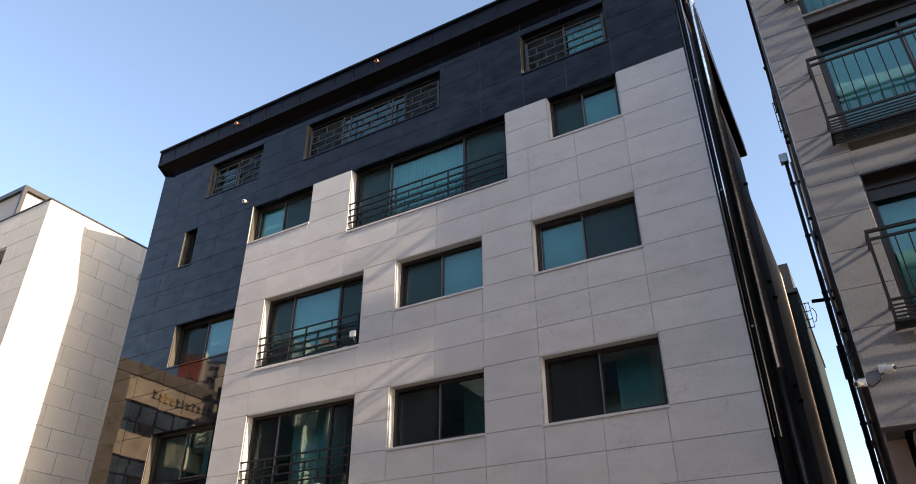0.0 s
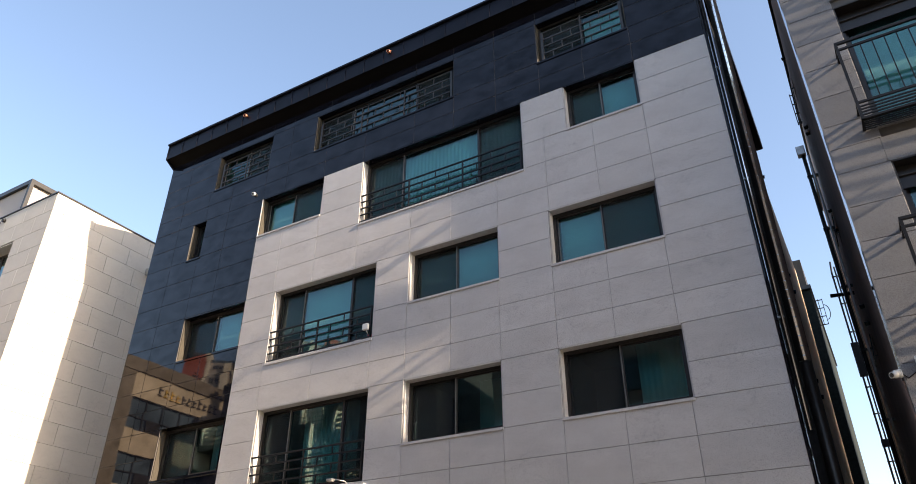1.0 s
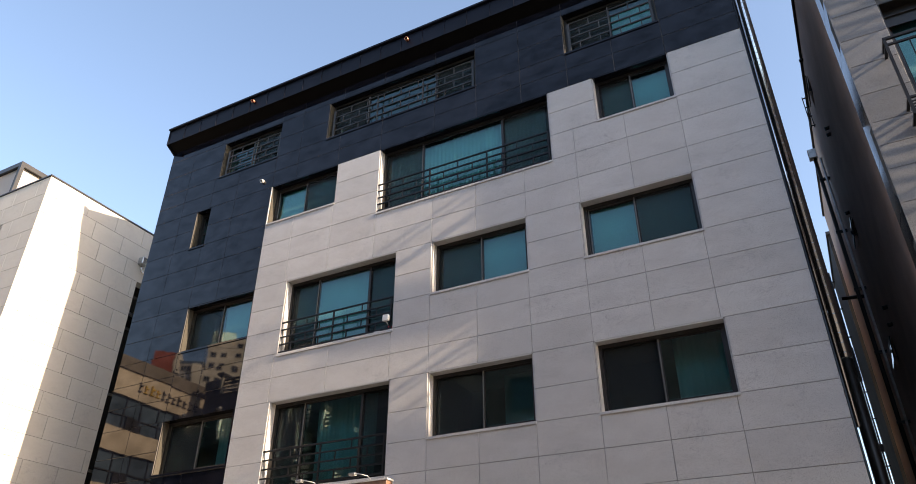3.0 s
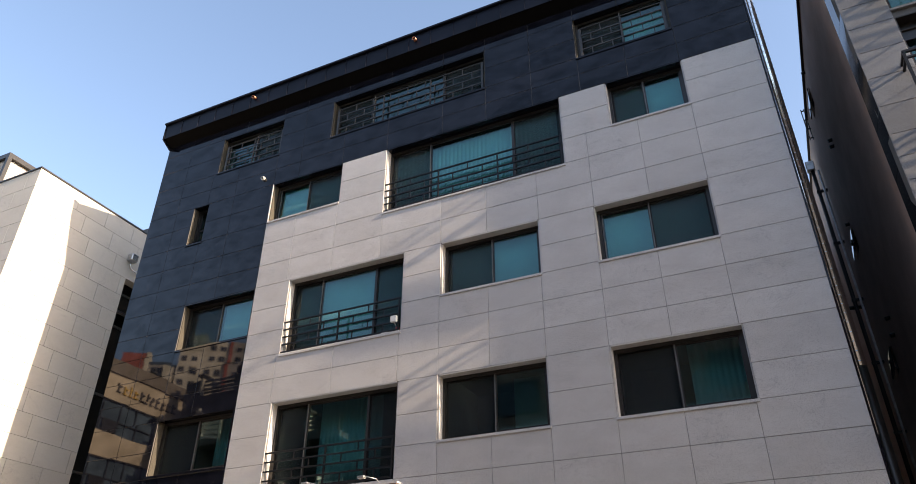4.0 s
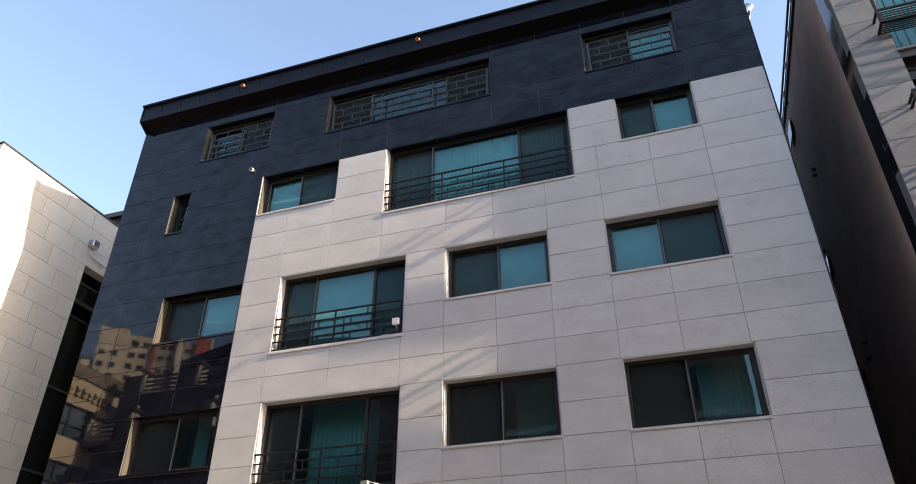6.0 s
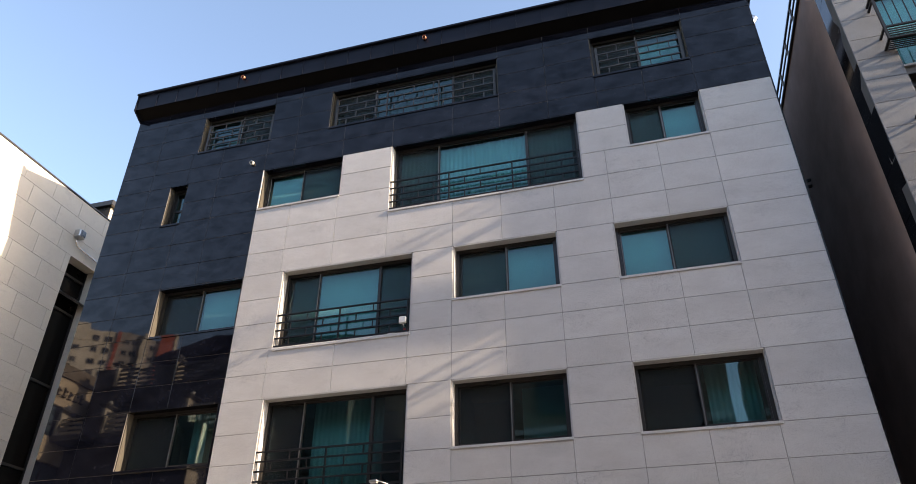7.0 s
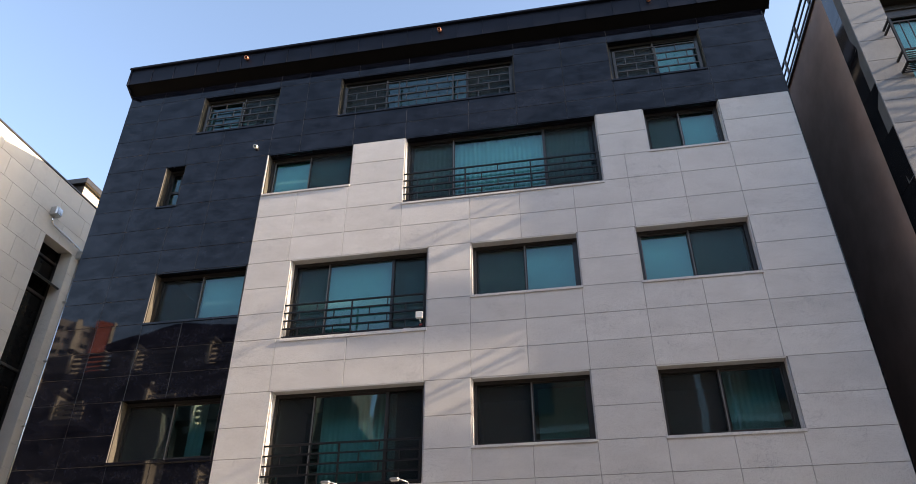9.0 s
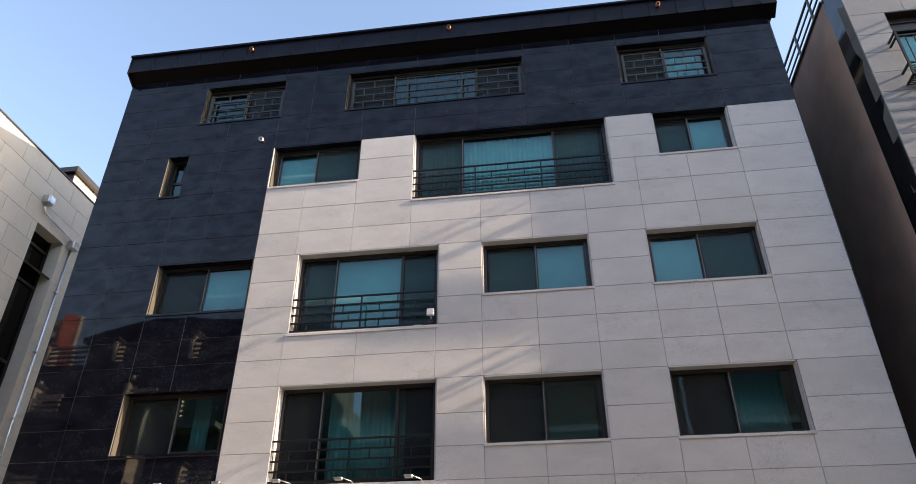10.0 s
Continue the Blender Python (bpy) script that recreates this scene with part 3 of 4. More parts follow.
part("body", box(-9.72, -9.56, F + 0.02, F + 0.14, 7.288, 7.345, 0.01), WHITE_PLASTIC, tray)

# shop sign and its lamps over the ground floor
sign = thing("shop_sign", (-12, 11.3, 3.5), "brown sign panel over the ground floor shop", "sign")
part("panel", box(-16.2, -9.05, 11.20, 11.40, 3.45, 4.27, 0.01), SIGN_WOOD, sign)
part("edge_strip", box(-16.22, -9.03, 11.19, 11.405, 4.27, 4.30), WHITE_STONE, sign)


def sign_lamp(x):
    la = thing("sign_lamp", (x, 11.2, 4.3), "small silver spotlight on a bent arm over the sign", "lamp", "lamps over the sign")
    part("arm", tube([(x + 0.20, 11.3, 4.28), (x + 0.17, 11.15, 4.36), (x + 0.05, 10.97, 4.38)], 0.009, 8), GALV, la)
    part("head", box(x - 0.075, x + 0.075, 10.90, 10.99, 4.345, 4.385, 0.012), GALV, la)
    part("lens", box(x - 0.06, x + 0.06, 10.91, 10.98, 4.337, 4.345), WHITE_PLASTIC, la)
    return la


first = sign_lamp(-11.85)
for dx in (-3.15, -2.1, -1.05, 1.07, 2.25):
    copy_thing(first, pose(-11.85 + dx, 11.2, 4.3))

# ---- the grey house to the right ----
NF, NX = 10.86, -0.24
right_house = thing("grey_granite_house", (4, 15, 0), "grey granite house with black steel balconies and a brown side wall", "building")
RW = [(0.47, 3.0, z1 - 2.55, z1) for z1 in (13.75, 11.00, 7.80)] + [(4.6, 6.4, z1 - 1.3, z1) for z1 in (13.75, 11.00, 7.80)]
nwall = part("front_wall", holed(NX, 9.0, 4.07, 15.1, NF + 0.03, NF + 0.3, RW), GREY_JOINT, right_house)
nz = [15.1, 14.45, 13.75, 13.13, 12.6, 12.05, 11.52, 11.0, 10.43, 9.85, 9.25, 8.68, 8.24, 7.80, 7.20, 6.62, 6.02, 5.42, 4.80, 4.07]
for k, (z1, z0) in enumerate(zip(nz, nz[1:])):
    gaps = [(h[0], h[1]) for h in RW if min(z1, h[3]) - max(z0, h[2]) > 0.5 * (z1 - z0)]
    for s0, s1 in cut(NX, 9.0, sorted(gaps)):
        js = [j + (0.45 if k % 2 else 0.0) for j in (0.44, 1.75, 3.05, 4.35, 5.65, 6.95, 8.2)]
        cs = [s0, *[j for j in js if s0 + 0.25 < j < s1 - 0.25], s1]
        for p, q in zip(cs, cs[1:]):
            stone_slab("stone_slab", p, q, z0, z1, NF + 0.03, GREY_STONE, nwall, gap=0.006)
for h in RW:
    tall = window(right_house, *h, NF, (0.5,), (False, False), GREY_STONE, FRAME, depth=0.22, cloth=[(0.03, 0.97, "plain pale blind drawn behind the neighbour's glass")])
    part("head_panel", box(h[0] + 0.045, h[1] - 0.045, NF + 0.195, NF + 0.218, h[3] - 0.40, h[3] - 0.024), FRAME, tall, "dark panel over the glass")
    part("drip_edge", box(h[0] + 0.03, h[1] - 0.03, NF + 0.16, NF + 0.195, h[3] - 0.197, h[3] - 0.188), DULL_EDGE, tall)


def balcony(z0, z1, x0=0.27, x1=3.2):
    """Shallow steel balcony: upright bars above a slatted box."""
    y0, y1 = 10.52, NF
    b = part("balcony", box(x0, x1, y0, y0 + 0.045, z1 - 0.05, z1, 0.004), RAIL, right_house, "black steel balcony railing")
    for z in (z1 - 0.17, z0 + 0.30, z0):
        part("rail", box(x0, x1, y0 + 0.005, y0 + 0.04, z, z + 0.035), RAIL, b)
    for xx in (x0, x1 - 0.04):
        for z in (z1 - 0.05, z1 - 0.17, z0 + 0.30, z0):
            part("side_rail", box(xx, xx + 0.04, y0 + 0.045, y1, z, z + 0.035), RAIL, b)
        part("post", box(xx, xx + 0.04, y0 + 0.002, y0 + 0.043, z0, z1 - 0.05), RAIL, b)
    for i in range(1, 5):
        part("slat", box(x0 + 0.04, x1 - 0.04, y0 + 0.01, y0 + 0.03, z0 + 0.035 + 0.053 * i - 0.02, z0 + 0.035 + 0.053 * i), RAIL, b)
    xx = x0 + 0.17
    while xx < x1 - 0.08:
        part("bar", box(xx - 0.008, xx + 0.008, y0 + 0.012, y0 + 0.028, z0 + 0.33, z1 - 0.17), RAIL, b)
        xx += 0.165
    for i in range(6):
        part("floor_bar", box(x0 + 0.04, x1 - 0.04, y0 + 0.06 + i * 0.05, y0 + 0.08 + i * 0.05, z0 + 0.002, z0 + 0.02), RAIL, b)


balcony(8.42, 9.98)
balcony(5.30, 6.70)
balcony(11.62, 12.85)
# side wall: polished strip at the corner, then brown plaster
strip = part("side_strip", box(NX + 0.034, NX + 0.26, NF + 0.304, 11.62, 4.07, 15.1), DARK_JOINT, right_house)
for z1, z0 in zip(nz[::2], nz[2::2]):
    stone_slab("stone_slab", NF + 0.03, 11.62, z0, z1, NX + 0.03, MIRROR_STONE, strip, "y", tilt=0.03)
part("corner_trim", box(NX - 0.006, NX + 0.02, NF - 0.006, NF + 0.026, 4.07, 15.12), GREY_STONE, right_house, "thin grey stone corner trim")
SW = [(y, y + 0.7, z, z + 0.55) for y, z in ((16.6, 14.1), (17.25, 10.1), (17.4, 7.1))]
part("side_wall", holed(11.62, 25.0, 0.0, 15.1, NX + 0.012, NX + 0.26, SW, "y"), BROWN_WALL, right_house, "brown rendered side wall")
for a0, a1, z0, z1 in SW:
    w = part("window", holed(a0, a1, z0, z1, NX + 0.06, NX + 0.12, [(a0 + 0.04, a1 - 0.04, z0 + 0.04, z1 - 0.04)], "y"), FRAME, right_house, "small awning window pushed open")
    bm = bmesh.new()
    slab(bm, -0.012, 0.012, a0 + 0.02, a1 - 0.02, -(z1 - z0) + 0.02, 0)
    bmesh.ops.rotate(bm, verts=bm.verts[:], cent=(0, 0, 0), matrix=Matrix.Rotation(radians(5), 3, "Y"))
    bmesh.ops.translate(bm, verts=bm.verts[:], vec=(NX - 0.025, 0, z1 - 0.01))
    part("sash", bm, DARK_PANE, w, "tilted glass sash")
    part("stay", box(NX - 0.05, NX + 0.06, a0 + 0.03, a0 + 0.05, z0 + 0.05, z0 + 0.07), RAIL, w)
    part("backing", box(NX + 0.12, NX + 0.2, a0, a1, z0, z1), ROOM, w)
part("rear_wall", box(NX + 0.26, 9.0, 24.75, 25.0, 0, 15.1), BROWN_WALL, right_house)
part("far_wall", box(8.75, 9.0, NF + 0.3, 24.75, 0, 15.1), BROWN_WALL, right_house)
part("roof", box(NX + 0.26, 8.75, NF + 0.3, 24.75, 14.6, 14.8), SOFFIT, right_house)
part("soffit", box(NX + 0.25, 8.75, NF + 0.3, 13.6, 4.07, 4.2), SOFFIT, right_house, "dark underside over the parking place")
part("ground_floor_wall", box(NX + 0.26, 8.75, 13.6, 13.85, 0, 4.2), BROWN_WALL, right_house)
part("column", box(0.1, 0.6, 11.2, 11.7, 0, 4.07, 0.02), GREY_STONE, right_house)
part("coping", box(NX - 0.05, NX + 0.28, 11.62, 25.0, 15.1, 15.14), FRAME, right_house)
rr = part("roof_railing", box(NX + 0.16, NX + 0.21, 11.3, 19.9, 16.24, 16.29), RAIL, right_house, "black steel railing on the roof edge")
for z in (15.22, 15.46, 15.72, 15.98):
    part("rail", box(NX + 0.165, NX + 0.205, 11.3, 19.9, z, z + 0.03), RAIL, rr)
y = 11.32
while y < 19.9:
    part("post", box(NX + 0.16, NX + 0.21, y, y + 0.05, 15.1, 16.24), RAIL, rr)
    y += 1.2
# pipes and boxes far along the side wall
cond = thing("conduit", (NX - 0.1, 19.2, 4), "dark cable conduit with a grey junction box", "conduit")
part("pipe", tube([(NX - 0.20, 19.2, 0.4), (NX - 0.20, 19.2, 13.8)], 0.05, 10), RAIL, cond)
part("pipe", tube([(NX - 0.08, 19.0, 0.4), (NX - 0.08, 19.0, 13.6)], 0.03, 10), GALV, cond)
part("junction_box", box(NX - 0.34, NX - 0.12, 19.1, 19.3, 13.75, 14.05, 0.015), GALV, cond)
for z in (4.5, 6.2, 7.9, 9.6, 11.3, 13.0):
    part("bracket", box(NX - 0.26, NX + 0.012, 19.15, 19.25, z, z + 0.05), RAIL, cond)
behind = thing("rear_house", (4, 28.6, 0), "plain dark rendered house standing behind the grey one", "building")
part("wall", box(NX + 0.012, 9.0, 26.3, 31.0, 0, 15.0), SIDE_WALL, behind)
part("roof", box(NX - 0.04, 9.1, 26.2, 31.1, 15.0, 15.12), FRAME, behind)
far_cond = thing("conduit", (NX - 0.2, 30, 4), "pair of dark pipes held off the side wall", "conduit")
part("pipe", tube([(NX - 0.25, 30.0, 0.4), (NX - 0.25, 30.0, 15.0), (NX - 0.20, 30.0, 15.5)], 0.035, 10), RAIL, far_cond)
part("pipe", tube([(NX - 0.12, 29.9, 0.4), (NX - 0.12, 29.9, 15.2)], 0.03, 10), RAIL, far_cond)
part("junction_box", box(NX - 0.34, NX - 0.07, 29.72, 29.96, 10.6, 11.9, 0.015), SIDE_WALL, far_cond, "tall dark grey junction box")
part("junction_box", box(NX - 0.30, NX - 0.05, 29.75, 29.96, 8.0, 8.25, 0.015), SIDE_WALL, far_cond)
for z in (1.5, 3.0, 4.5, 6.0, 7.5, 9.2, 10.2, 12.4, 13.6, 14.8):
    part("bracket", box(NX - 0.29, NX + 0.014, 29.97, 30.03, z, z + 0.04), RAIL, far_cond)
lad = thing("wall_ladder", (NX - 0.1, 18.5, 14.3), "thin black steel cable ladder on the side wall", "ladder")
for dx in (-0.02, -0.10):
    part("stile", box(NX + dx - 0.012, NX + dx + 0.012, 18.45, 18.48, 14.3, 15.4), RAIL, lad)
for i in range(4):
    part("rung", box(NX - 0.10, NX + 0.012, 18.45, 18.48, 14.35 + 0.33 * i, 14.375 + 0.33 * i), RAIL, lad)
for nm, xx, zz, tx in (("cctv_camera", -0.02, 4.80, 0.13), ("cctv_camera", -0.30, 4.66, -0.08)):
    c = thing(nm, (xx, NF, zz), "white bullet camera on the house corner", "camera", "corner cameras")
    part("mount", box(xx - 0.05, xx + 0.05, NF - 0.06, NF + 0.002, zz - 0.04, zz + 0.06, 0.01), WHITE_PLASTIC, c)
    part("barrel", tube([(xx, NF - 0.06, zz), (xx + tx, NF - 0.14, zz - 0.03)], 0.042, 12), WHITE_PLASTIC, c)
    part("lens", tube([(xx + tx, NF - 0.14, zz - 0.03), (xx + tx * 1.06, NF - 0.145, zz - 0.032)], 0.03, 12), RAIL, c)
cable = thing("camera_cable", (0.0, NF, 4.7), "thin black cable drooping between the corner cameras", "cable")
part("wire", tube([(-0.28, NF - 0.012, 4.70), (-0.2, NF - 0.015, 4.60), (-0.1, NF - 0.015, 4.66), (-0.03, NF - 0.012, 4.76)], 0.008, 6), RAIL, cable)
for yy, zz in ((16.4, 15.0), (15.9, 12.35), (15.95, 12.2), (17.5, 10.9), (17.6, 10.4), (16.4, 7.9), (16.5, 7.55)):
    v = thing("vent_cap", (NX, yy, zz), "small round black vent cap on the brown wall", "vent", "vents on the brown wall")
    part("cap", tube([(NX + 0.014, yy, zz), (NX - 0.08, yy, zz - 0.015)], 0.045, 12), RAIL, v)
outlet = thing("wall_spout", (NX, 21, 12.4), "dark pipe stub sticking out of the side wall", "pipe")
part("pipe", tube([(NX + 0.1, 19.9, 9.7), (NX - 0.55, 19.9, 9.75)], 0.05, 10), RAIL, outlet)

# ---- the cream stone house to the left ----
CX, CF, CT = -20.835, 10.106, 14.108
left_house = thing("cream_stone_house", (-25, 13, 0), "cream limestone house with a tall dark window in its side", "building")
SLOT = (13.80, 15.02, 0.5, 12.36)
lside = part("side_wall", holed(CF + 0.03, 19.0, 0.0, CT, CX - 0.55, CX - 0.03, [SLOT], "y"), DARK_JOINT, left_house)
z, k = CT, 0
while z > 0.6:
    z0 = z - 0.615
    gaps = [(SLOT[0], SLOT[1])] if z0 < 12.1 else []
    for s0, s1 in cut(CF, 19.0, gaps):
        off = (0.36, 0.72, 0.0)[k % 3]
        cs = [s0, *[j for j in (CF + off + 1.056 * i for i in range(10)) if s0 + 0.15 < j < s1 - 0.15], s1]
        for p, q in zip(cs, cs[1:]):
            stone_slab("stone_slab", p, q, z0, z, CX - 0.03, LIME_STONE, lside, "y", out=1)
    z, k = z0, k + 1
LWIN = [(-24.73, -22.526, z - 2.25, z) for z in (12.827, 9.496, 6.113)]
lfront = part("front_wall", holed(-34.5, CX - 0.55, 0.0, CT, CF + 0.03, CF + 0.3, LWIN), DARK_JOINT, left_house)
z, k = CT, 0
while z > 3.0:
    z0 = z - 0.615
    gaps = [(h[0], h[1]) for h in LWIN if min(z, h[3]) - max(z0, h[2]) > 0.3]
    for s0, s1 in cut(-27.0, CX, gaps):
        cs = [s0, *[j for j in (CX - (0.5, 0.85, 0.15)[k % 3] - 1.056 * i for i in range(6, -1, -1)) if s0 + 0.15 < j < s1 - 0.15], s1]
        for p, q in zip(cs, cs[1:]):
            stone_slab("stone_slab", p, q, z0, z, CF + 0.03, LIME_STONE, lfront)
    z, k = z0, k + 1
for h in LWIN:
    window(left_house, *h, CF, (0.5,), (False, False), LIME_STONE, LIME_STONE, depth=0.35)
part("coping", box(CX - 0.32, CX + 0.03, CF - 0.03, 19.0, CT + 0.002, CT + 0.045), FRAME, left_house, "thin dark metal coping")
part("coping", box(-34.5, CX - 0.32, CF - 0.03, CF + 0.33, CT + 0.002, CT + 0.045), FRAME, left_house)
part("roof", box(-34.5, CX - 0.55, CF + 0.3, 19.0, 13.5, 13.7), SOFFIT, left_house)
part("rear_wall", box(-34.5, CX - 0.55, 18.8, 19.0, 0, 13.5), DARK_JOINT, left_house)
# slot window: dark glass, transoms and a small awning
slot = part("slot_window", box(CX - 0.50, CX - 0.47, SLOT[0], SLOT[1], SLOT[2], SLOT[3]), SLOT_PANE, left_house, "tall dark glazed slot in the side wall")
for zz in (11.9, 10.8, 8.6, 6.3, 4.1):
    part("transom", box(CX - 0.47, CX - 0.41, SLOT[0], SLOT[1], zz, zz + 0.07), FRAME, slot)
for yy in (SLOT[0], SLOT[1] - 0.05):
    part("mullion", box(CX - 0.47, CX - 0.39, yy, yy + 0.05, SLOT[2], SLOT[3]), FRAME, slot)
bm = bmesh.new()
slab(bm, 0, 0.46, SLOT[0] + 0.03, SLOT[1] - 0.03, -0.04, 0.02)
bmesh.ops.rotate(bm, verts=bm.verts[:], cent=(0, 0, 0), matrix=Matrix.Rotation(radians(35), 3, "Y"))
bmesh.ops.translate(bm, verts=bm.verts[:], vec=(CX - 0.44, 0, 11.38))
part("open_sash", bm, FRAME, slot, "dark sash pushed outwards")
for yy in (SLOT[0] - 0.001, SLOT[1] - 0.029):
    part("jamb", box(CX - 0.465, CX - 0.004, yy, yy + 0.03, SLOT[2], SLOT[3]), LIME_STONE, slot)
part("lintel", box(CX - 0.465, CX - 0.004, SLOT[0] + 0.03, SLOT[1] - 0.03, SLOT[3] - 0.025, SLOT[3] + 0.002), LIME_STONE, slot)
# roof box with dark frame
cab = part("roof_room", box(-32.8, -22.905, CF + 0.10, 12.9, 13.7, 15.195), GREY_PAINT, left_house, "low roof storey with dark edging")
part("roof_edge", box(-33.0, -22.782, CF, 13.0, 15.195, 15.359), FRAME, cab)
part("corner_frame", box(-22.905, -22.782, CF, CF + 0.12, 14.17, 15.195), FRAME, cab)
part("side_frame", box(-22.905, -22.813, CF + 1.6, CF + 1.68, 14.17, 15.195), FRAME, cab)
for i, xx in enumerate((-23.859, -23.551)):
    v = thing("vent_cap", (xx, CF, 13.924), "small round dark vent cap on the cream stone", "vent", "vents on the cream house")
    part("cap", tube([(xx, CF + 0.002, 13.924), (xx, CF - 0.09, 13.904)], 0.06, 12), RAIL, v)
# floodlight boxes and conduit
for yy, zz in ((13.80, 12.96), (15.24, 12.33)):
    b = thing("flood_light", (CX, yy, zz), "square silver lamp housing on the cream wall", "lamp", "wall lamps")
    part("housing", box(CX, CX + 0.22, yy - 0.13, yy + 0.13, zz - 0.13, zz + 0.13, 0.02), GALV, b)
    part("face", box(CX + 0.22, CX + 0.235, yy - 0.10, yy + 0.10, zz - 0.10, zz + 0.10), STEEL, b)
con = thing("wall_conduit", (CX, 14.2, 12.2), "silver conduit running over the cream wall", "conduit")
part("pipe", tube([(CX + 0.07, 13.80, 12.86), (CX + 0.07, 13.80, 12.68), (CX + 0.07, 13.88, 12.60), (CX + 0.07, 15.12, 12.50), (CX + 0.07, 15.24, 12.42)], 0.03, 10), STEEL, con)
part("pipe", tube([(CX + 0.07, 15.24, 12.22), (CX + 0.07, 15.24, 0.5)], 0.035, 10), STEEL, con)
for zz in (10.8, 9.0, 7.2, 5.4):
    part("pipe_clip", box(CX, CX + 0.11, 15.19, 15.29, zz, zz + 0.03), GALV, con)
# second roof storey at the back
rear = part("rear_roof_room", box(-27.5, -22.014, 15.836, 18.7, 13.7, 15.564), BEIGE, left_house, "small roof storey with charcoal cladding")
part("roof_edge", box(-27.7, -21.86, 15.682, 18.9, 15.564, 15.769, 0.01), FRAME, rear)
xx = -27.5
while xx < -22.2:
    part("cladding_panel", box(xx + 0.006, min(xx + 0.74, -22.014), 15.836 - 0.03, 15.836, 13.7, 15.564), SIDE_WALL, rear)
    xx += 0.75

# ---- behind the gap: dark green brick house ----
green = thing("green_brick_house", (-4, 30, 0), "dark green brick house with a grey roof box", "building")
part("wall", box(-12, -1.42, 30.0, 40, 0, 14.6), GREEN_BRICK, green)
part("roof_box", box(-12, -1.50, 30.2, 40, 14.6, 16.0), plain("dark_grey_sheet", (0.03, 0.03, 0.032), 0.6, spec=0.2), green)
part("eaves", box(-12.1, -1.36, 29.85, 40.1, 14.5, 14.66), FRAME, green)
z = 4.0
while z < 14.3:
    part("quoin", box(-2.05, -1.75, 29.95, 30.02, z, z + 0.22), GREEN_BRICK, green)
    z += 0.32
cage = thing("balcony_cage", (-1.1, 30, 13.4), "small black steel cage for an outdoor unit", "cage")
for z in (12.9, 13.25, 13.6, 13.95):
    part("bar", box(-1.42, -1.10, 29.98, 30.02, z, z + 0.025), RAIL, cage)
for xx in (-1.40, -1.26, -1.112):
    part("bar", box(xx - 0.012, xx + 0.012, 29.98, 30.02, 12.9, 14.0), RAIL, cage)
part("cable_loop", tube([(-1.10 + 0.16 * math.sin(t), 29.97, 13.4 + 0.32 * math.cos(t)) for t in (0.3 * i for i in range(11))], 0.015, 6), RAIL, cage)

# ---- across the street, behind the camera ----
def far_windows(parent, wall_y, cols, rows, w, h, mat=DARK_PANE, frame_mat=None):
    for x in cols:
        for z in rows:
            win = part("window", holed(x - w / 2, x + w / 2, z, z + h, wall_y, wall_y + 0.07, [(x - w / 2 + 0.08, x - 0.04, z + 0.08, z + h - 0.08), (x + 0.04, x + w / 2 - 0.08, z + 0.08, z + h - 0.08)]), frame_mat or GREY_PAINT, parent)
            part("pane", box(x - w / 2 + 0.05, x + w / 2 - 0.05, wall_y + 0.01, wall_y + 0.03, z + 0.05, z + h - 0.05), mat, win)


PARAPET = plain("dull_brown_parapet", (0.24, 0.195, 0.15), 0.85)
STONE_GREY = plain("grey_cut_stone", (0.10, 0.096, 0.090), 0.8, 0, 0.25, 2)
LAMP_GLASS = plain("milky_lamp_glass", (0.75, 0.73, 0.68), 0.3)

# corner office building whose long side looks along the street
BX = -33.2
beige = thing("beige_office_building", (BX, -4, 0), "beige office building with window bands and a lettered sign", "building")
bands = [(-11.0, 0.05, 11.70, 13.28), (-11.0, 0.05, 8.95, 10.52), (-11.0, 0.05, 5.9, 7.5), (-11.0, 0.05, 2.8, 4.5)]
bwall = part("wall", holed(-12.0, 1.7, 0, 14.62, BX - 0.35, BX, bands, "y"), BEIGE, beige)
part("pilaster", box(BX, BX + 0.06, 0.10, 1.72, 0, 14.62), PARAPET, beige, "dull brown corner pilaster")
part("parapet", box(BX - 0.5, BX + 0.12, -12.0, 1.85, 14.62, 15.32, 0.02), PARAPET, beige)
part("body", box(-46.0, BX - 0.9, -12.0, 1.6, 0, 14.6), PARAPET, beige)
for a0, a1, z0, z1 in bands:
    band = part("window_band", box(BX - 0.24, BX - 0.20, a0, a1, z0, z1), BLUE_PANE, beige, "blue grey band of glass")
    y = a0
    while y < a1 + 0.1:
        part("mullion", box(BX - 0.20, BX - 0.12, y - 0.03, y + 0.03, z0, z1), FRAME, band)
        y += 1.105
    part("transom", box(BX - 0.20, BX - 0.13, a0, a1, z0 + 0.62, z0 + 0.68), FRAME, band)
    for y in (-1.65, -4.95):
        part("open_sash", box(BX - 0.12, BX - 0.05, y - 0.42, y + 0.42, z0 + 0.05, z0 + 0.60), FRAME, band, "dark open window sash")
y = -1.35
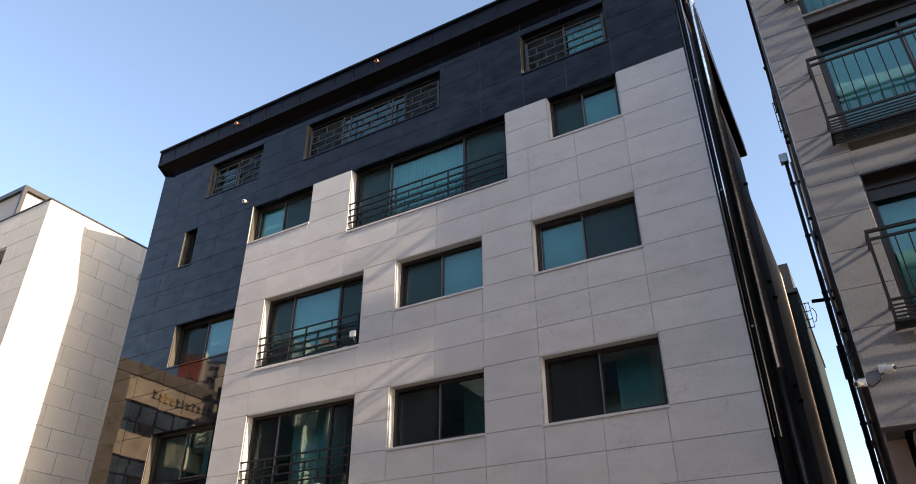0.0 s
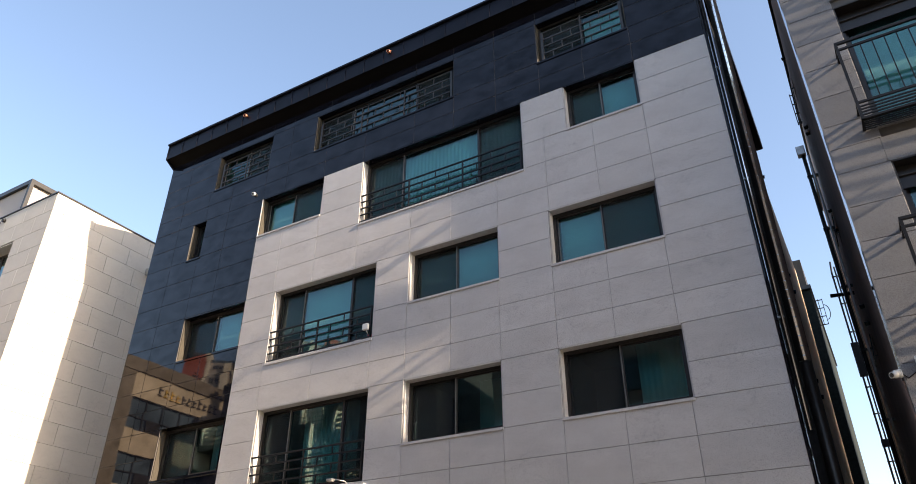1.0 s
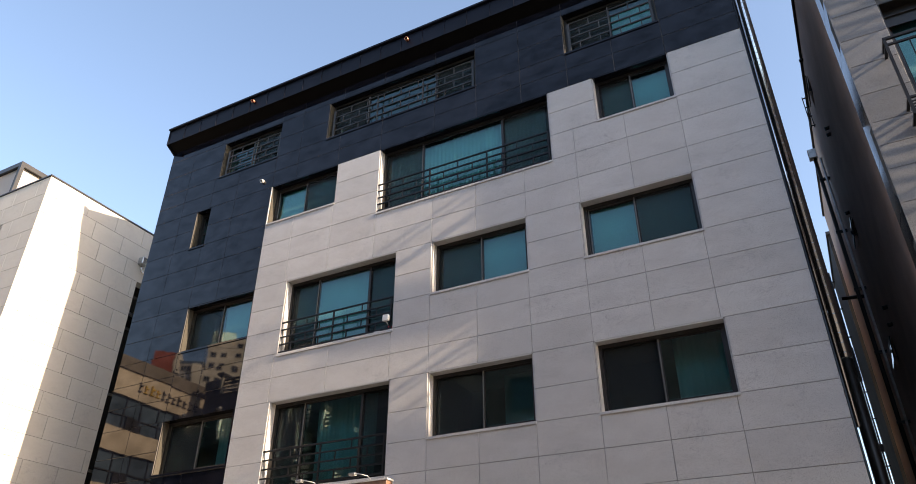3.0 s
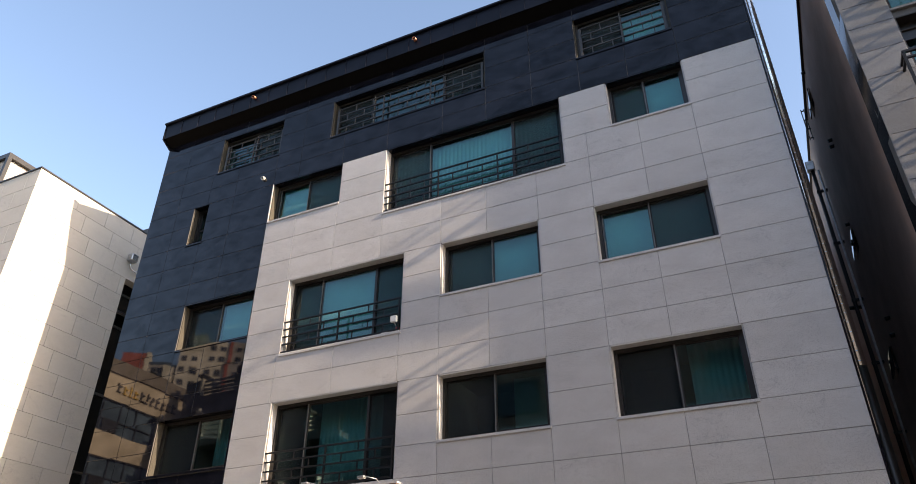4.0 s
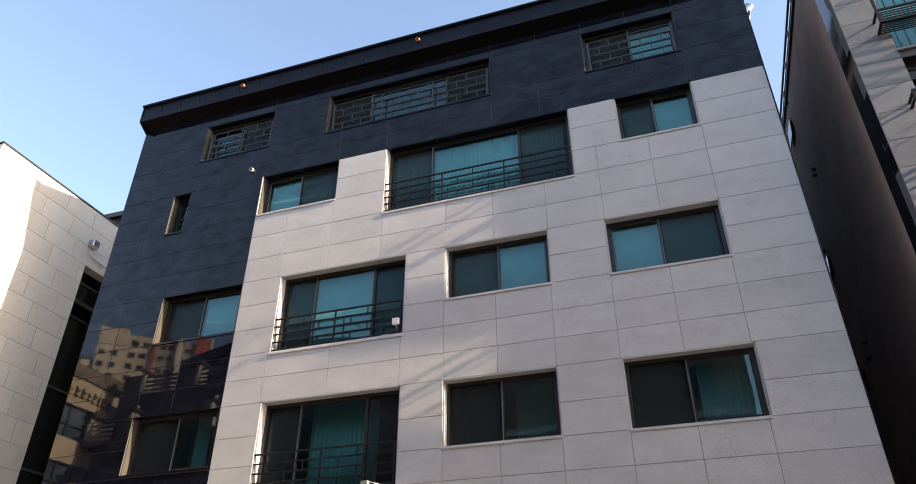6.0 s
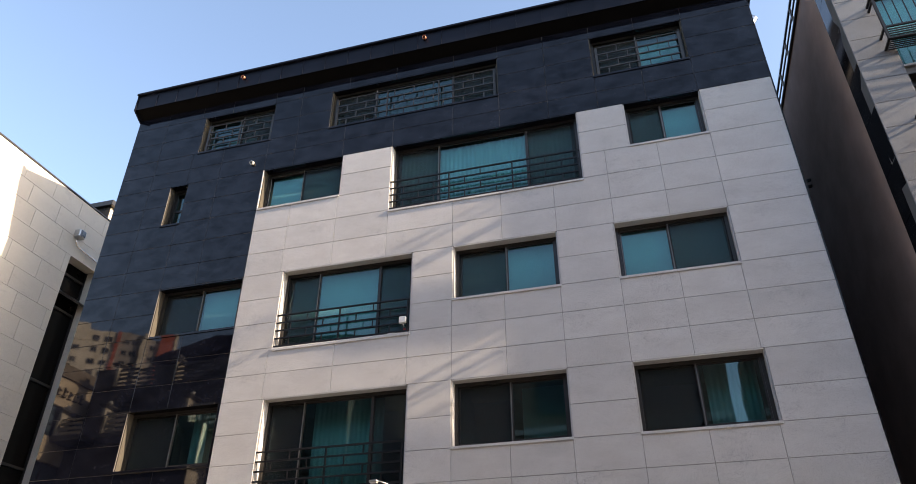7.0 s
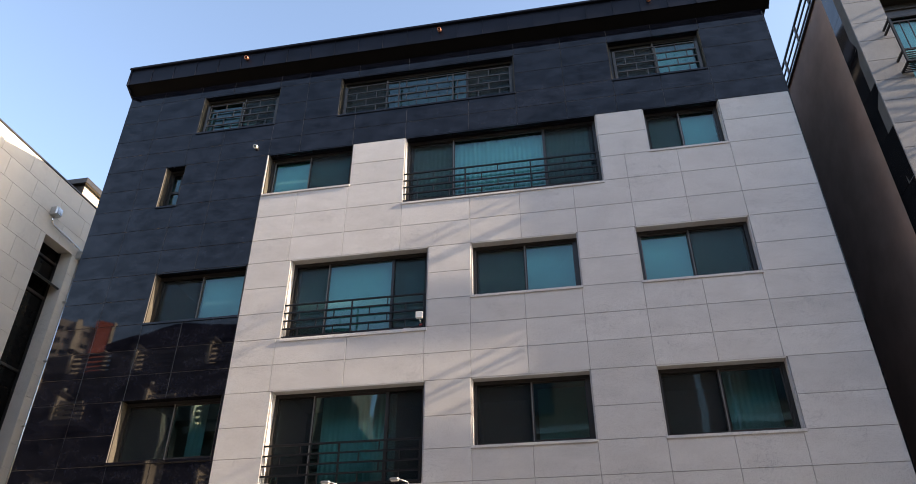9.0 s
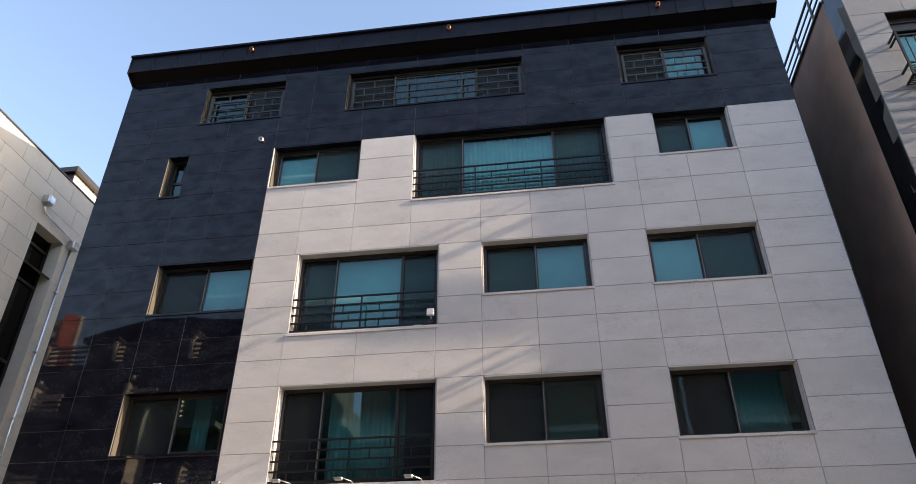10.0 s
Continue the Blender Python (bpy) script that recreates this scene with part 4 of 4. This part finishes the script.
for i in range(11):
    h = (0.40, 0.32, 0.42, 0.30, 0.38)[i % 5]
    mat = GOLD if 0 < i < 4 else LETTER
    part("sign_bar", box(BX, BX + 0.10, y - 0.20, y - 0.14, 13.78, 13.78 + h, 0.01), mat, bwall)
    part("sign_bar", box(BX, BX + 0.10, y - 0.36, y - 0.20, 13.80 + h * 0.45, 13.80 + h * 0.65, 0.01), mat, bwall)
    part("sign_bar", box(BX, BX + 0.10, y - 0.34, y - 0.08, 13.70, 13.76, 0.01), mat, bwall)
    y -= 0.385


def shrub(x, y, z, r, label):
    """A small bush: bent stems with many loose leaves."""
    rng = random.Random(5)
    ob = thing("roof_shrub", (x, y, z), label, "shrub")
    for k in range(4):
        a = k * 1.7
        part("stem", tube([(x, y, z), (x + 0.2 * r * math.cos(a), y + 0.2 * r * math.sin(a), z + 0.6 * r), (x + 0.6 * r * math.cos(a), y + 0.6 * r * math.sin(a), z + 1.3 * r)], 0.02, 6), SIGN_WOOD, ob)
    bm = bmesh.new()
    for _ in range(260):
        d = Vector((rng.gauss(0, 1), rng.gauss(0, 1), rng.gauss(0, 0.8))).normalized() * r * rng.uniform(0.35, 1.0)
        c = Vector((x, y, z + 1.15 * r)) + d
        u = Vector((rng.gauss(0, 1), rng.gauss(0, 1), rng.gauss(0, 1))).normalized()
        w = u.orthogonal().normalized()
        bm.faces.new([bm.verts.new(c + p) for p in (u * 0.10, w * 0.05, u * -0.10, w * -0.05)])
    part("foliage", bm, plain("dry_green_leaves", (0.07, 0.075, 0.03), 0.7, 0, 0.4, 8), ob)


shrub(BX - 1.3, -4.6, 14.6, 0.75, "small dry green shrub on the roof edge")

# grey stone house straight across, with parapet blocks and slatted railings on its terrace
dark_house = thing("charcoal_house", (-25, -12, 0), "charcoal stone house with a roof terrace and slatted railings", "building")
DF = -5.25
part("wall", box(-32.4, -18.3, -16, DF, 0, 14.4), CHARCOAL, dark_house)
part("side_block", box(-33.1, -32.4, -10, DF + 0.02, 0, 11.7), CHARCOAL, dark_house)
part("side_block", box(-18.3, -16.6, -12, -6.5, 0, 11.4), CHARCOAL, dark_house)
part("terrace_storey", box(-30.9, -19.0, -15.5, -9.3, 14.4, 17.3), CHARCOAL, dark_house)
bm = bmesh.new()
e = [[bm.verts.new((x, y, z)) for x, z in ((-32.3, 17.25), (-32.3, 17.6), (-28.4, 18.5), (-18.3, 17.6), (-18.3, 17.3))] for y in (-16.0, -8.9)]
for k in range(5):
    bm.faces.new((e[0][k], e[0][(k + 1) % 5], e[1][(k + 1) % 5], e[1][k]))
bm.faces.new(e[0])
bm.faces.new(e[1])
part("roof", bm, SOFFIT, dark_house, "low dark gable roof")


def terrace_pier(x, z, h, wide, slats, mat, out=0.0):
    """A parapet block that ends in a capped stone pier, and the slats that run on from it."""
    front = DF + out
    if out:
        part("balcony_slab", box(x - 0.4, x + slats + 0.2, DF, front + 0.15, z - 0.25, z), STONE_GREY, dark_house)
    if wide:
        part("parapet_block", box(x - wide, x - 0.14, front - 0.3, front, z, z + h - 0.12), STONE_GREY, dark_house)
    # sunlit east face of the dark pier, put into the colour as cream
    pier = part("pier", box(x - 0.14, x, front - 0.62, front + 0.08, z, z + h), CREAM, dark_house, "stone pier coloured cream for its sunlit side")
    bm = bmesh.new()
    lo = [(x - 0.16, front - 0.64), (x + 0.02, front - 0.64), (x + 0.02, front + 0.10), (x - 0.16, front + 0.10)]
    hi = [(x - 0.30, front - 0.78), (x + 0.16, front - 0.78), (x + 0.16, front + 0.24), (x - 0.30, front + 0.24)]
    rings = [[bm.verts.new((*p, zz)) for p in ring] for ring, zz in ((lo, z + h - 0.05), (hi, z + h + 0.07), (hi, z + h + 0.13))]
    for a, b in zip(rings, rings[1:]):
        for k in range(4):
            bm.faces.new((a[k], a[(k + 1) % 4], b[(k + 1) % 4], b[k]))
    bm.faces.new(rings[0])
    bm.faces.new(rings[-1])
    part("cap", bm, STONE_GREY, pier)
    for i in range(4):
        part("slat", box(x, x + slats, front - 0.12, front - 0.06, z + 0.10 + 0.23 * i, z + 0.23 + 0.23 * i), mat, pier)


for x in (-31.1, -27.6, -23.65, -19.9):
    terrace_pier(x, 14.4, 1.05, 1.35, 2.1, STONE_GREY)
# lower slats coloured cream to stand for the lit wall showing between them
for x in (-33.0, -30.4, -25.85):
    terrace_pier(x, 11.75, 1.25, 0.0, 1.3, CREAM, 0.85)
    lamp_ob = thing("pier_lamp", (x - 0.07, DF + 0.6, 13.13), "small round milky lamp on a stone pier", "lamp", "lamps on the piers")
    part("neck", tube([(x - 0.07, DF + 0.6, 13.13), (x - 0.07, DF + 0.6, 13.22)], 0.03, 8), FRAME, lamp_ob)
    bm = bmesh.new()
    bmesh.ops.create_uvsphere(bm, u_segments=12, v_segments=8, radius=0.10, matrix=Matrix.Translation((x - 0.07, DF + 0.6, 13.30)))
    part("globe", bm, LAMP_GLASS, lamp_ob)
# the bay that carries the lower balcony: pale return, dark front
part("bay", box(-26.6, -24.85, DF, DF + 1.35, 0, 11.75), CREAM, dark_house, "pale rendered bay")
part("bay_front", box(-26.62, -24.87, DF + 1.35, DF + 1.39, 0, 11.78), CHARCOAL, dark_house)
terrace_pier(-23.6, 11.2, 1.15, 0.0, 1.8, STONE_GREY, 0.85)
# cream slats here too, painted as the lit wall behind the railings
for z in (8.1, 4.9):
    for x in (-30.4, -22.6):
        terrace_pier(x, z, 1.15, 0.0, 1.3, CREAM, 0.85)
far_windows(dark_house, DF, [-29.0, -21.4], [1.2, 4.4, 7.6], 1.8, 1.5)

# row houses across the street with a slit of sky between them
BRICK = plain("brown_brick", (0.20, 0.13, 0.10), 0.85, 0, 0.25, 2)
for x0, x1, z1 in ((-15.9, -1.72, 14.8), (-0.66, 24.0, 14.4)):
    row = thing("brick_row_house", ((x0 + x1) / 2, -9, 0), "plain brown row house across the street", "building", "row houses")
    part("wall", box(x0, x1, -11.5, -6.5, 0, z1), BRICK, row)
    part("roof", box(x0 + 0.02, x1 - 0.02, -11.6, -6.35, z1, z1 + 0.3), SOFFIT, row)
    for z in (3.9, 7.3, 10.7):
        part("string_course", box(x0 + 0.05, x1 - 0.05, -6.5, -6.42, z, z + 0.28), GREY_PAINT, row)
    n = int((x1 - x0) / 3.6)
    far_windows(row, -6.5, [x0 + (x1 - x0) * (i + 0.5) / n for i in range(n)], [1.2, 4.9, 8.3, 11.5], 2.0, 1.5, DARK_PANE, FRAME)
rain = thing("drain_pipe", (-0.3, -6.4, 0), "pale downpipe on the brown row house", "pipe")
part("pipe", tube([(-0.3, -6.42, 0.2), (-0.3, -6.42, 14.3)], 0.05, 10), GALV, rain)
# unseen block added to keep the sun off the grey house's lower front
shade_house = thing("plain_end_house", (15, 15, 0), "unseen plain house added to shade the grey granite house", "building")
part("wall", box(9.6, 22.0, 10.26, 21.0, 0, 12.6), GREY_PAINT, shade_house)
part("roof", box(9.5, 22.1, 10.2, 21.1, 12.6, 12.8), SOFFIT, shade_house)

# tall apartment block far behind the street, turned to the south-east
TURN = Matrix.Translation((-114.1, -93.2, 0)) @ Matrix.Rotation(radians(-40), 4, "Z")


def far_part(name, bm, mat, parent, label=""):
    """A part of the far block, drawn along its own front."""
    bmesh.ops.transform(bm, matrix=TURN, verts=bm.verts[:])
    return part(name, bm, mat, parent, label)


def far_panes(parent, cols, top, rows, w=1.3, h=1.25, y=0.0):
    for a in cols:
        for r in range(rows):
            z = top - 2.7 * r
            win = far_part("window", holed(a - w / 2, a + w / 2, z - h, z, y - 0.05, y + 0.10, [(a - w / 2 + 0.08, a - 0.03, z - h + 0.08, z - 0.08), (a + 0.03, a + w / 2 - 0.08, z - h + 0.08, z - 0.08)]), GREY_PAINT, parent)
            far_part("pane", box(a - w / 2 + 0.03, a + w / 2 - 0.03, y - 0.02, y + 0.03, z - h + 0.03, z - 0.03), DARK_PANE, win)


tower = thing("apartment_tower", (-114.1, -93.2, 0), "tall cream apartment tower with red stripes and a raised crown", "building")
far_part("wall", box(-11.1, -0.5, -12, 0, 0, 64.2), TOWER_PAINT, tower)
far_part("crown", box(-11.2, -6.0, -9, 0.15, 64.2, 68.2), TOWER_PAINT, tower)
far_part("upper_wall", box(-6.0, -0.5, -12, 0.05, 64.2, 66.8), TOWER_PAINT, tower)
far_part("stripe", box(-0.5, 0.2, -12, 0.5, 0, 67.0), RUST, tower, "red painted stripe")
far_part("bay", box(0.2, 4.7, -12, -0.2, 0, 67.2), GREY_PAINT, tower, "grey painted bay")
far_part("fin", box(4.7, 5.7, -12, 0.8, 0, 67.4), TOWER_PAINT, tower)
far_part("bay", box(5.7, 8.3, -12, -0.2, 0, 66.6), GREY_PAINT, tower)
far_part("end_wall", box(8.3, 11.4, -12, 0.5, 0, 68.0), RUST, tower, "red painted end wall")
far_part("fin", box(11.4, 12.0, -12, 0.7, 0, 68.2), TOWER_PAINT, tower)
far_panes(tower, (-4.1, -1.9), 65.6, 11, y=0.05)
far_panes(tower, (-9.9, -7.6), 62.9, 10)
far_panes(tower, (1.8, 3.5), 65.8, 11, y=-0.2)
far_panes(tower, (7.0,), 65.2, 10, y=-0.2)
low = thing("low_block", (-124, -84, 0), "lower pale block with a red end wall beside the tower", "building")
far_part("wall", box(-17.0, -11.6, -10, -0.6, 0, 60.2), GREY_PAINT, low)
far_part("parapet", box(-17.0, -11.6, -10, -0.5, 60.2, 60.9), BLUE_PANE, low)
far_part("end_wall", box(-22.5, -17.8, -10, 0.2, 0, 62.4), RUST, low, "red painted end wall")
far_part("fin", box(-17.8, -17.0, -10, 0.3, 0, 62.7), TOWER_PAINT, low)
far_part("gable", box(-13.6, -11.9, -4, 0.4, 0, 59.9), TOWER_PAINT, low)
far_panes(low, (-15.6, -14.3), 59.6, 6, y=-0.6)

# ---- street cables to the east, whose shadows fall on the front ----
for y0, z0, y1, z1 in ((10.87, 15.02, -6.49, 14.1), (10.87, 14.80, -6.49, 13.9), (10.47, 14.28, -6.49, 13.6), (10.47, 11.78, -6.49, 12.3), (10.47, 11.53, -6.49, 12.1), (10.47, 11.02, -6.49, 11.7), (10.47, 10.82, -6.49, 11.5)):
    x = 3.92
    if y0 < NF:
        hook = thing("cable_bracket", (x, NF, z0), "short galvanised bracket holding a street cable", "bracket", "cable brackets")
        part("arm", tube([(x, NF + 0.03, z0 + 0.05), (x, y0 - 0.01, z0 + 0.02)], 0.010, 8), GALV, hook)
        part("insulator", tube([(x, y0, z0 + 0.04), (x, y0, z0 - 0.04)], 0.035, 10), WHITE_PLASTIC, hook)
    c = thing("street_cable", (x, y0, z0), "black overhead cable crossing the street", "cable", "overhead cables")
    pts = [(x, y0 + (y1 - y0) * t, z0 + (z1 - z0) * t - 0.5 * t * (1 - t)) for t in (k / 12 for k in range(13))]
    part("wire", tube(pts, 0.034, 6), RAIL, c)
